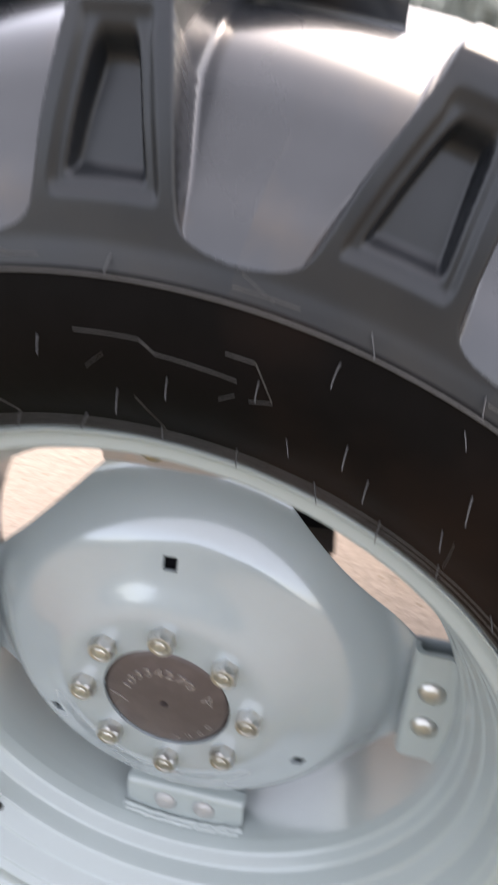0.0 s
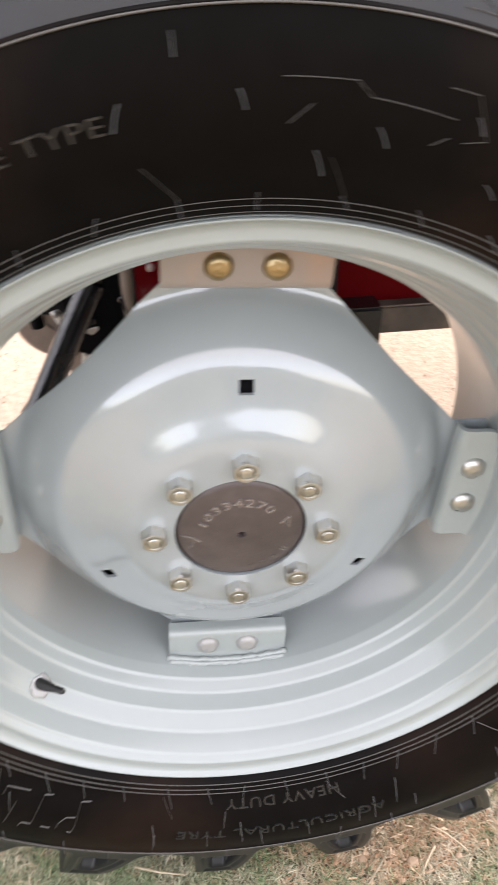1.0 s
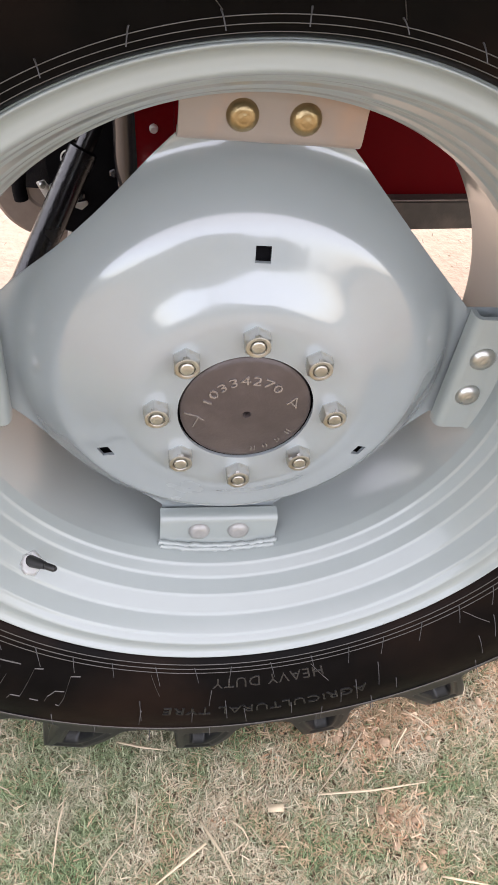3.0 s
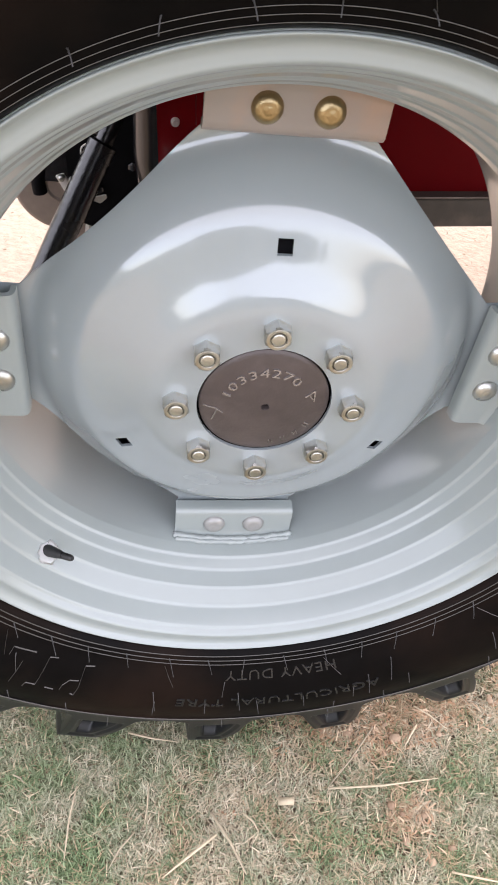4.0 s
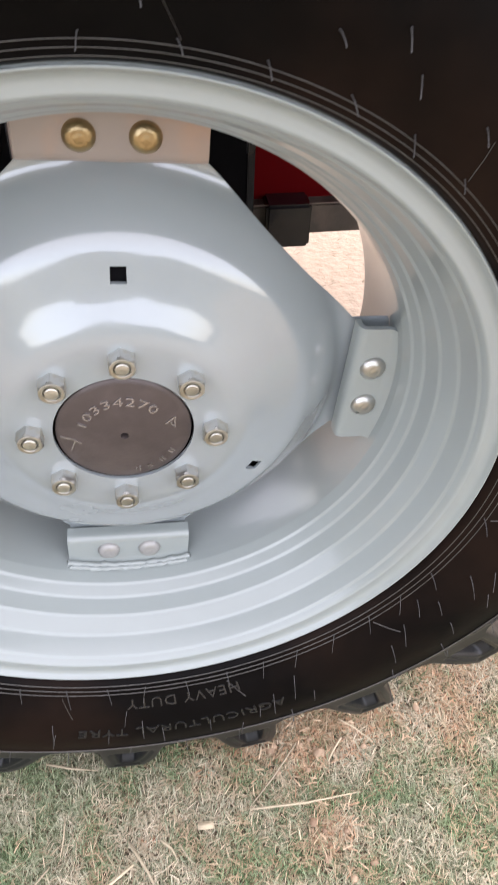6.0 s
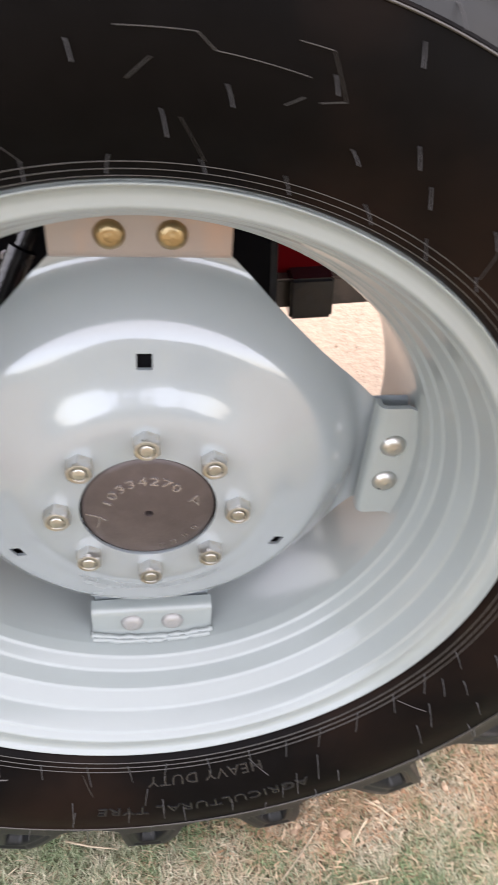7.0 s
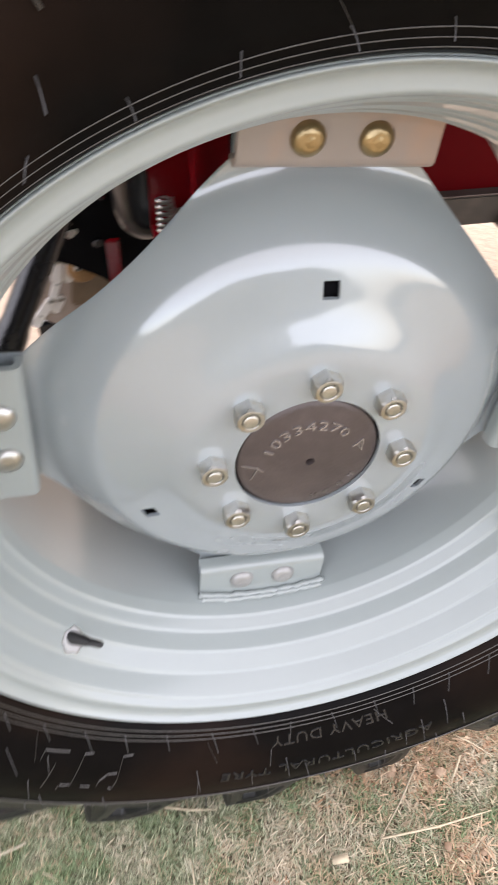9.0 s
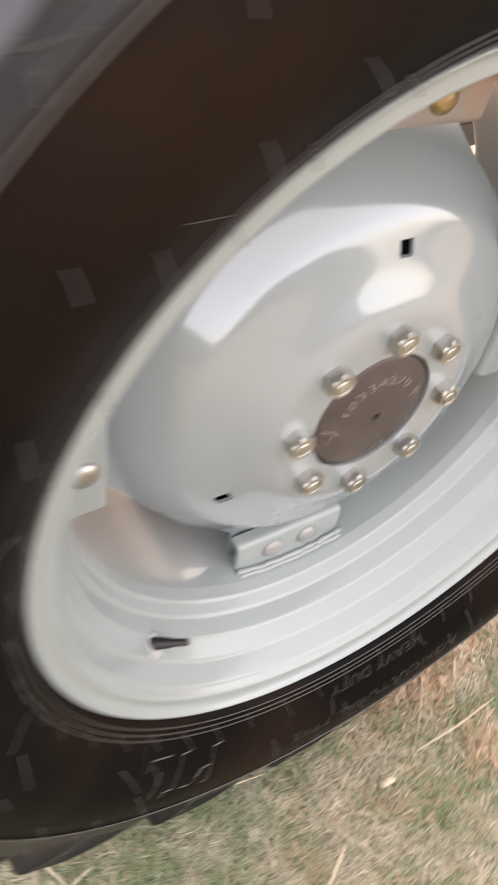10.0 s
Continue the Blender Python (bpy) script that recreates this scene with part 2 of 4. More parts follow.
def revolve(profile, count=192, closed=False):
    bm = bmesh.new()
    rings = []
    for i in range(count):
        a = 2 * math.pi * i / count
        rings.append([bm.verts.new((r * math.sin(a), y, r * math.cos(a))) for r, y in profile])
    m = len(profile)
    for i in range(count):
        p, q = rings[i], rings[(i + 1) % count]
        for j in range(m if closed else m - 1):
            bm.faces.new((p[j], p[(j + 1) % m], q[(j + 1) % m], q[j]))
    return bm


def lathe(profile, count=24, axis_end=True):
    """A turned piece about its own y axis, ends closed."""
    bm = bmesh.new()
    rings = []
    for r, y in profile:
        if r < 1e-6:
            rings.append([bm.verts.new((0, y, 0))])
        else:
            rings.append([bm.verts.new((r * math.sin(2 * math.pi * i / count), y, r * math.cos(2 * math.pi * i / count))) for i in range(count)])
    for p, q in zip(rings, rings[1:]):
        for i in range(count):
            j = (i + 1) % count
            quad = [p[i % len(p)], p[j % len(p)], q[j % len(q)], q[i % len(q)]]
            quad = list(dict.fromkeys(quad))
            if len(quad) > 2:
                bm.faces.new(quad)
    if axis_end:
        for ring in (rings[0], rings[-1]):
            if len(ring) > 2:
                bm.faces.new(ring)
    return bm


def tube(points, radius, sides=12, bm=None, taper=None):
    """A round bar along a run of points."""
    bm = bm or bmesh.new()
    pts = [Vector(p) for p in points]
    rings = []
    for i, p in enumerate(pts):
        d = (pts[min(i + 1, len(pts) - 1)] - pts[max(i - 1, 0)]).normalized()
        side = d.cross(Vector((0.31, 0.17, 0.93))).normalized()
        up = side.cross(d)
        rad = taper[i] if taper else radius
        rings.append([bm.verts.new(p + rad * (math.cos(2 * math.pi * s / sides) * side + math.sin(2 * math.pi * s / sides) * up)) for s in range(sides)])
    for a, b in zip(rings, rings[1:]):
        for s in range(sides):
            bm.faces.new((a[s], a[(s + 1) % sides], b[(s + 1) % sides], b[s]))
    bm.faces.new(rings[0])
    bm.faces.new(rings[-1])
    return bm


def slab(corners, depth, bevel=0.0, bm=None):
    """A plate from its outline in space and a thickness vector."""
    own = bm is None
    bm = bm or bmesh.new()
    d = Vector(depth)
    a = [bm.verts.new(c) for c in corners]
    b = [bm.verts.new(Vector(c) + d) for c in corners]
    bm.faces.new(a)
    bm.faces.new(b)
    n = len(a)
    for i in range(n):
        bm.faces.new((a[i], a[(i + 1) % n], b[(i + 1) % n], b[i]))
    if bevel and own:
        bmesh.ops.bevel(bm, geom=bm.edges[:], offset=bevel, segments=2, affect="EDGES")
    return bm


def carve(ob, cutters):
    """Cut holes through a mesh and keep the result as its own mesh."""
    for c in cutters:
        mod = ob.modifiers.new("cut", "BOOLEAN")
        mod.object = c
        mod.operation = "DIFFERENCE"
        mod.solver = "EXACT"
    bpy.context.view_layer.update()
    done = bpy.data.meshes.new_from_object(ob.evaluated_get(bpy.context.evaluated_depsgraph_get()))
    ob.modifiers.clear()
    ob.data = done
    for c in cutters:
        bpy.data.objects.remove(c)
    for f in done.polygons:
        f.use_smooth = True


def letters(body, size, extrude, spacing=1.0):
    """A word as a flat mesh, its baseline on x."""
    cu = bpy.data.curves.new("word", "FONT")
    cu.body = body
    cu.size = size
    cu.extrude = extrude
    cu.space_character = spacing
    cu.resolution_u = 2
    tmp = new("word", cu)
    bpy.context.view_layer.update()
    me = bpy.data.meshes.new_from_object(tmp.evaluated_get(bpy.context.evaluated_depsgraph_get()))
    bpy.data.objects.remove(tmp)
    bm = bmesh.new()
    bm.from_mesh(me)
    bpy.data.meshes.remove(me)
    return bm


def letters_on_ring(body, height, r_base, deg_from, deg_to, surface, lift=0.0018):
    """A word bent round the wheel between two angles, its tops outward, lying on the surface y(r)."""
    bm = letters(body, height / 0.7, 0.5, 1.08)
    xs = [v.co.x for v in bm.verts]
    x0, x1 = min(xs), max(xs)
    for v in bm.verts:
        deg = deg_from + (deg_to - deg_from) * (v.co.x - x0) / (x1 - x0)
        r = r_base + v.co.y
        v.co = ring_point(r, deg, surface(r) - (lift if v.co.z > 0 else -0.0015))
    return bm


# ---- ground ----
bm = bmesh.new()
xs = sorted({round(s * (0.02 * i + 2.2e-7 * i ** 5), 4) for i in range(60) for s in (-1, 1)})
ys = xs
grid = {}
for i, x in enumerate(xs):
    for j, y in enumerate(ys):
        d = math.hypot(x, y)
        z = -0.006 + 0.012 * noise.noise((x * 3.1, y * 3.1, 0.3)) + 0.006 * noise.noise((x * 13, y * 13, 5))
        z *= 1.0 if d < 3 else max(0.0, 1 - (d - 3) / 3)
        grid[i, j] = bm.verts.new((x, y, z - 0.004))
for i in range(len(xs) - 1):
    for j in range(len(ys) - 1):
        bm.faces.new((grid[i, j], grid[i + 1, j], grid[i + 1, j + 1], grid[i, j + 1]))
ground = link_mesh("ground", bm, M_GROUND)
tagged(ground, "brown soil between dull lawn and pale sandy yard", "ground", kind="structure")

# an unseen belt of trees round the yard, heights set to shape disc reflections
belt = random.Random(21)
bm = bmesh.new()
ring_in, n_belt = [], 1440
for i in range(n_belt):
    a = 2 * math.pi * i / n_belt
    az = (math.degrees(a) + 90 + 180) % 360 - 180
    h = track([(-180, 3.0), (-130, 3.0), (-100, 6.5), (-62, 8.0), (-46, 4.2), (-36, 2.5), (-27, 3.1), (-22, 4.4), (-18, 5.6), (-15, 6.6), (-12, 7.8), (-6, 8.5), (4, 8.0), (9, 6.8), (18, 5.6), (24, 4.8), (29, 2.8), (36, 1.3), (52, 1.2), (100, 1.3), (130, 2.4), (180, 3.0)], az)
    h *= 1 + 0.16 * noise.noise((math.cos(a) * 5, math.sin(a) * 5, 2.0)) + 0.12 * noise.noise((math.cos(a) * 17, math.sin(a) * 17, 7.0)) + 0.09 * noise.noise((math.cos(a) * 47, math.sin(a) * 47, 7.0)) + belt.uniform(-0.06, 0.06)
    col = []
    for j in range(9):
        t = j / 8
        d = 22 + 1.2 * noise.noise((math.cos(a) * 12, math.sin(a) * 12, t * 6)) + belt.uniform(-0.3, 0.3) + 2.0 * t * t
        col.append(bm.verts.new((d * math.cos(a), d * math.sin(a), -0.2 + h * t)))
    ring_in.append(col)
for i in range(n_belt):
    p, q = ring_in[i], ring_in[(i + 1) % n_belt]
    for j in range(8):
        bm.faces.new((p[j], q[j], q[j + 1], p[j + 1]))
belt_ob = link_mesh("backdrop", bm, M_TREES)
tagged(belt_ob, "unseen distant belt of hazy grey-green trees, shaped for the disc reflections", "trees", kind="structure")

# ---- the wheel ----
wheel = thing("tractor_wheel", "silver-grey steel tractor wheel with black lugged tyre on grass", "wheel", (0, 0, AXLE))

# tyre -------------------------------------------------
SIDE = [(0.360, -0.030), (0.3755, -0.040), (0.3822, -0.052), (0.3832, -0.0600), (0.3848, -0.0640), (0.387, -0.0680), (0.3905, -0.0702), (0.395, -0.0729), (0.3995, -0.0752), (0.404, -0.0773),
        (0.410, -0.0805), (0.420, -0.0865), (0.434, -0.0930), (0.450, -0.0985), (0.466, -0.1015), (0.482, -0.1025), (0.498, -0.1010),
        (0.5120, -0.0992), (0.5135, -0.1002), (0.5150, -0.1000), (0.5165, -0.0980)]


def side_y(r):
    pts = SIDE[2:17] + [(0.5165, -0.0980), (0.532, -0.0940)]
    for (r0, y0), (r1, y1) in zip(pts, pts[1:]):
        if r <= r1:
            return y0 + (y1 - y0) * (r - r0) / (r1 - r0)
    return pts[-1][1]


MID = 0.110
tyre = part("tyre", revolve(SIDE, 360), M_RUBBER, wheel,
            "black rubber agricultural tyre with raised mould marks")
part("inner_sidewall", revolve([(r, 2 * MID - y) for r, y in SIDE], 120), M_RUBBER, tyre)

for rr, half, top in ((0.3885, 0.0005, None), (0.3940, 0.0005, None), (0.3995, 0.0005, None), (0.5135, 0.0008, -0.1011)):
    top = top or side_y(rr) - 0.0006
    part("bead_line", revolve([(rr - half, top + 0.0011), (rr - 0.4 * half, top), (rr + 0.4 * half, top), (rr + half, top + 0.0011)], 300), M_SPEW, tyre, "thin raised line round the tyre", sharp=None)

# tread: one slanting block of the shoulder and crown, repeated twenty times
BLOCKS = 20
CARCASS = [(0.5165, -0.0982), (0.524, -0.0962), (0.532, -0.0940), (0.540, -0.0905), (0.556, -0.080), (0.575, -0.063), (0.598, -0.045), (0.623, -0.025), (0.643, 0.000), (0.656, 0.035), (0.662, 0.070), (0.664, MID)]
LUG = [(0.5165, -0.0982), (0.524, -0.0962), (0.532, -0.0940), (0.540, -0.0928), (0.556, -0.0908), (0.575, -0.0880), (0.600, -0.0835), (0.630, -0.0770), (0.655, -0.0705), (0.668, -0.0655), (0.674, -0.0580), (0.679, -0.030), (0.684, 0.02), (0.688, MID)]


def sample(profile, t):
    """A place along a profile by the share of its points passed."""
    dense = spline([(r, y, 0) for r, y in profile], 10)
    f = t * (len(dense) - 1)
    i = min(int(f), len(dense) - 2)
    a, b = dense[i], dense[i + 1]
    w = f - i
    return a[0] + (b[0] - a[0]) * w, a[1] + (b[1] - a[1]) * w


def smooth01(x):
    x = max(0.0, min(1.0, x))
    return x * x * (3 - 2 * x)


def tread_block():
    bm = bmesh.new()
    nu, ns = 108, 120
    rows, floor_rows = [], []
    for j in range(ns + 1):
        s = j / ns
        lr, ly = sample(LUG, s)
        cr, cy = sample(CARCASS, s)
        # lean of the bar across the tread, in degrees
        if ly < -0.0650:
            mid = 0.9 + (track([(0.532, 0), (0.60, 0.25), (0.67, 0.75)], lr))
        else:
            mid = 1.65 + track([(-0.065, 0), (0.03, 0.5), (0.06, 3.5), (0.11, 9.5)], ly)
        half = track([(0.5335, 9.8), (0.5348, 8.0), (0.5370, 6.8), (0.5405, 5.9), (0.546, 5.15), (0.553, 4.75), (0.567, 4.45), (0.60, 3.9), (0.655, 2.75), (0.70, 2.5)], lr)
        row, low = [], []
        for i in range(nu + 1):
            # closer samples near the block's flanks
            u = i / nu * 2 - 1
            off = 9.0 * u
            d = half - abs(off)
            draft = track([(0.532, 0.7), (0.56, 0.75), (0.65, 0.6)], lr)
            m = smooth01((d + draft * 0.75) / draft) if half < 8.9 else 1.0
            r, y = cr + (lr - cr) * m, cy + (ly - cy) * m
            # the hollow in the end of the block
            if 0.555 < lr < 0.66 and ly < -0.066:
                w0 = track([(0.566, 2.65), (0.640, 1.2)], lr)
                inx = smooth01((w0 - abs(off)) / 0.55)
                inr = smooth01((lr - 0.564) / 0.009) * smooth01((0.647 - lr) / 0.024)
                # a shallow rounded step runs round its mouth
                y += 0.0034 * smooth01((w0 + 0.85 - abs(off)) / 0.45) * smooth01((lr - 0.5555) / 0.008) * smooth01((0.658 - lr) / 0.012)
                y += 0.016 * inx * inr * track([(0.56, 0.65), (0.64, 1.25)], lr)
            row.append(bm.verts.new(ring_point(r, mid + off, y)))
            low.append(m < 0.8)
        rows.append(row)
        floor_rows.append(low)
    for a, b, low in zip(rows, rows[1:], floor_rows):
        for i in range(nu):
            bm.faces.new((a[i], a[i + 1], b[i + 1], b[i])).material_index = int(low[i] and low[i + 1])
    # the far half of the same block, plain and half a pitch on
    far = []
    for j in range(0, ns + 1, 4):
        s = j / ns
        lr, ly = sample(LUG, s)
        cr, cy = sample(CARCASS, s)
        mid = 9.9 + (0.75 if ly < -0.0650 else 0.75 + 15.0 * (ly + 0.0650) / 0.17)
        half = track([(0.532, 9.6), (0.544, 6.9), (0.558, 4.9), (0.60, 3.9), (0.655, 2.75), (0.70, 2.5)], lr)
        row = []
        for i in range(25):
            off = 9.0 * (i / 12 - 1)
            m = smooth01((half - abs(off) + 0.7) / 0.95) if half < 8.9 else 1.0
            row.append(bm.verts.new(ring_point(cr + (lr - cr) * m, mid + off, 2 * MID - (cy + (ly - cy) * m))))
        far.append(row)
    for a, b in zip(far, far[1:]):
        for i in range(24):
            bm.faces.new((a[i], b[i], b[i + 1], a[i + 1]))
    return bm


first = part("tread_block", tread_block(), M_TREAD, tyre, "thick slanting rubber tread lug with a hollow end", sharp=None)
first.data.materials.append(M_GLOSSRUBBER)
for i in range(1, BLOCKS):
    ob = new("tread_block", first.data)
    ob.parent = tyre
    ob.rotation_euler = (0, 2 * math.pi * i / BLOCKS, 0)
    ob["label"] = first["label"]

# thin raised flash lines left by the mould
bm = bmesh.new()


def flash(r0, d0, r1, d1, width=0.0006, lift=0.0011, bm_into=None):
    n = 5
    last = None
    for i in range(n + 1):
        t = i / n
        r, d = r0 + (r1 - r0) * t, d0 + (d1 - d0) * t
        y = side_y(r)
        dd = math.degrees(width / r)
        along = Vector((r1 - r0, radians(d1 - d0) * r0))
        ln = along.length or 1
        pr, pd = -along.y / ln * width, along.x / ln * dd
        tri = [bm_into.verts.new(ring_point(r - pr, d - pd, side_y(r) + 0.0006)), bm_into.verts.new(ring_point(r, d, y - lift)),
               bm_into.verts.new(ring_point(r + pr, d + pd, side_y(r) + 0.0006))]
        if last:
            for a, b in ((0, 1), (1, 2)):
                bm_into.faces.new((last[a], last[b], tri[b], tri[a]))
        last = tri


def whisker(bm, r, deg, length, rng):
    """A thin rubber vent hair that sticks out of the sidewall and droops."""
    base = ring_point(r, deg, side_y(r) + 0.001)
    out = Vector((rng.uniform(-0.35, 0.35), -1, rng.uniform(-0.25, 0.05))).normalized()
    pts, p = [base], base
    for k in range(5):
        p = p + (out + Vector((0, 0, -0.28 - 0.22 * k))).normalized() * length / 5
        pts.append(p)
    tube(pts, 0.001, 5, bm, [0.0008, 0.0006, 0.0005, 0.00045, 0.0004, 0.0005])


rng = random.Random(4)
hairs = bmesh.new()
for i in range(46):
    d = i * 360 / 46 - 2.1
    for r, dd, odds, low, high in ((0.3985, 0.0, 0.95, 0.011, 0.016), (0.4300, 3.6, 0.45, 0.012, 0.020), (0.4140, -1.2, 0.12, 0.012, 0.016), (0.4480, 0.8, 0.22, 0.013, 0.018)):
        if rng.random() < odds:
            deg = d + dd + rng.uniform(-0.4, 0.4)
            whisker(hairs, r + 0.006 * math.cos(radians(deg + PHI)), deg, rng.uniform(low, high) * (1.35 - 0.35 * math.cos(radians(deg + PHI))), rng)
    if i % 4 == 1:
        flash(0.432, d - 2.4, 0.4035, d + 0.1, 0.0005, 0.0009, bm)
for i in range(40):
    for r, dd in ((0.466, -4.0), (0.497, 0.7), (0.520, 1.2)):
        if rng.random() < 0.62:
            deg = i * 9 + dd + rng.uniform(-0.6, 0.6)
            whisker(hairs, r + 0.006 * math.cos(radians(deg + PHI)), deg, rng.uniform(0.012, 0.020), rng)
for i in range(20):
    d = i * 18 - 8
    flash(0.5225, d, 0.5225, d + 4.6, bm_into=bm)
    flash(0.531, d + 0.4, 0.5205, d + 2.9, 0.0004, 0.0008, bm)
tagged(part("mould_flash", bm, M_SPEW, tyre, "thin pale raised flash lines"), kind="stuff")
tagged(part("vent_hairs", hairs, M_HAIR, tyre, "thin rubber vent hairs standing out of the sidewall"), kind="stuff")

# bold outline emblem, drawn as plain strokes, on the upper and the lower sidewall
EMBLEM = [(0.478, -1.2, 0.478, 4.0), (0.478, 4.0, 0.470, 5.3), (0.470, 5.3, 0.467, 11.9), (0.483, 10.6, 0.483, 12.9), (0.483, 12.9, 0.460, 15.0),
          (0.452, -0.6, 0.464, 1.1), (0.449, 10.8, 0.456, 12.0), (0.455, 13.2, 0.460, 15.0)]
LOWER = [(0.43, -138.3, 0.419, -138.1), (0.419, -138.1, 0.417, -142.3), (0.47, -141.7, 0.433, -141.1), (0.471, -144.1, 0.463, -144.1), (0.463, -144.1, 0.462, -145.7), (0.462, -145.7, 0.418, -145.0), (0.418, -145.0, 0.416, -146.5), (0.463, -147.4, 0.463, -148.9), (0.462, -149.9, 0.452, -149.8), (0.452, -149.8, 0.442, -150.5), (0.442, -150.5, 0.44, -152.0), (0.465, -151.9, 0.466, -152.6), (0.466, -152.6, 0.451, -152.6), (0.451, -152.6, 0.418, -151.8), (0.418, -151.8, 0.416, -153.5)]
for stroke in EMBLEM + LOWER:
    bm = bmesh.new()
    flash(*stroke, 0.0006, 0.0012, bm)
    part("emblem_stroke", bm, M_SPEW, tyre, "raised outline stroke of an emblem")
part("lettering", letters_on_ring("AGRICULTURAL TYRE", 0.014, 0.452, 153.6, 189.8, side_y), M_LETTER, tyre, "raised words AGRICULTURAL TYRE", sharp=20)
part("lettering", letters_on_ring("HEAVY DUTY", 0.013, 0.408, 160.4, 181.6, side_y, 0.0011), M_LETTER, tyre, "raised words HEAVY DUTY", sharp=20)
part("lettering", letters_on_ring("TUBE TYPE", 0.0115, 0.457, -28.4, -14.0, side_y), M_LETTER, tyre, "raised words TUBE TYPE", sharp=20)

# rim --------------------------------------------------
def fillet(points, radius, steps=5):
    """A run of straight stretches (radius, depth) with its corners rounded."""
    out = [points[0]]
    for p, q, n in zip(points, points[1:], points[2:]):
        p, q, n = Vector(p), Vector(q), Vector(n)
        e = min(radius, 0.45 * (p - q).length, 0.45 * (n - q).length)
        a, c = q + (p - q).normalized() * e, q + (n - q).normalized() * e
        out += [tuple(a * (1 - t) ** 2 + q * 2 * t * (1 - t) + c * t * t) for t in (k / steps for k in range(steps + 1))]
    return out + [points[-1]]


LIP = [(0.3816, -0.0540), (0.3818, -0.0585), (0.3815, -0.0612), (0.3803, -0.0622), (0.3788, -0.0610), (0.3758, -0.0566), (0.3715, -0.0542), (0.3665, -0.0538), (0.3618, -0.0538), (0.3590, -0.0513), (0.3562, -0.0455)]
# broad bands joined by narrow steep risers
STEPS = [(0.3562, -0.0455), (0.3534, -0.0431), (0.3456, -0.0186), (0.3428, -0.0162), (0.3339, 0.0028), (0.3312, 0.0052), (0.3249, 0.0267), (0.3222, 0.0291), (0.3167, 0.0421), (0.3141, 0.0444), (0.3100, 0.0600), (0.3092, 0.0740), (0.3088, 0.0900), (0.3088, 0.1300)]
run = fillet(STEPS, 0.0014)
run = [p for a, b in zip(run, run[1:]) for n in (max(1, int((Vector(b) - Vector(a)).length / 0.0011)),) for p in (tuple(Vector(a).lerp(Vector(b), k / n)) for k in range(n))] + [run[-1]]
FACE = [(r, y) for r, y, _ in spline([(r, y, 0) for r, y in LIP], 5)][:-1] + run
REAR = [(0.3088, 0.1300), (0.3090, 0.1700), (0.3092, 0.2050), (0.3110, 0.2200), (0.3220, 0.2320), (0.3400, 0.2450), (0.3520, 0.2600), (0.3600, 0.2740), (0.3740, 0.2850), (0.3810, 0.2800)]
whole = FACE + [(r, y) for r, y, _ in spline([(r, y, 0) for r, y in REAR], 4)][1:]
outer = [(r + (0.0012 if y < -0.044 else 0.004 if y < -0.03 or y > 2 * MID + 0.05 else 0.008), y + (0.003 if y < 0 else (-0.004 if y > 2 * MID + 0.03 else 0))) for r, y in whole[10:-10]]
rim = part("rim", revolve(whole + list(reversed(outer)), 240, closed=True), M_RIM, wheel, "silver-grey painted steel rim with stepped barrel", sharp=60)

# disc -------------------------------------------------
DISC = [(0.060, 0.0175), (0.085, 0.0175), (0.104, 0.0176), (0.114, 0.0181), (0.122, 0.0197), (0.130, 0.0226), (0.140, 0.0275), (0.150, 0.0325), (0.158, 0.0361), (0.165, 0.0389), (0.174, 0.0423),
        (0.186, 0.0468), (0.192, 0.0492), (0.1955, 0.0508), (0.1985, 0.0524), (0.2015, 0.0543), (0.2045, 0.0566), (0.208, 0.0597), (0.212, 0.0635), (0.217, 0.0684), (0.222, 0.0733), (0.228, 0.0791), (0.2335, 0.0846), (0.2395, 0.0908),
        (0.2455, 0.0970), (0.251, 0.1010), (0.258, 0.1034), (0.268, 0.1040), (0.310, 0.1040)]
disc_run = [(r, y) for r, y, _ in spline([(r, y, 0) for r, y in DISC], 5)]


def disc_y(r):
    return track(disc_run, r)


EDGE = [(0, 0.3078), (14.5, 0.3078), (14.75, 0.3070), (16.9, 0.2675)] + [(d, 0.236 / math.cos(radians(45 - d))) for d in range(18, 46)]


def disc_edge(deg):
    return track(EDGE, abs((deg + 45) % 90 - 45))


bm = bmesh.new()
columns = sorted([i * 360 / 540 for i in range(540)] + [q * 90 + s * (13.9 + 0.1 * k) for q in range(4) for s in (-1, 1) for k in range(36)])
columns = [d % 360 for i, d in enumerate(columns) if i == 0 or d - columns[i - 1] > 0.02]
columns.sort()
count, nr = len(columns), 72
front, back = [], []
for deg in columns:
    top = disc_edge(deg)
    f, b = [], []
    for j in range(nr + 1):
        t = j / nr
        r = 0.060 + (0.19 - 0.060) * t / 0.45 if t < 0.45 else 0.19 + (top - 0.19) * (t - 0.45) / 0.55
        f.append(bm.verts.new(ring_point(r, deg, disc_y(r))))
        b.append(bm.verts.new(ring_point(r, deg, disc_y(r) + 0.0045)))
    front.append(f)
    back.append(b)
for i in range(count):
    k = (i + 1) % count
    for j in range(nr):
        bm.faces.new((front[i][j], front[i][j + 1], front[k][j + 1], front[k][j]))
        bm.faces.new((back[i][j], back[k][j], back[k][j + 1], back[i][j + 1]))
    bm.faces.new((front[i][0], front[k][0], back[k][0], back[i][0]))
    bm.faces.new((front[i][nr], back[i][nr], back[k][nr], front[k][nr]))
disc = part("wheel_disc", bm, M_DISC, wheel, "glossy silver-grey dished wheel disc with three square holes")
cutters = []
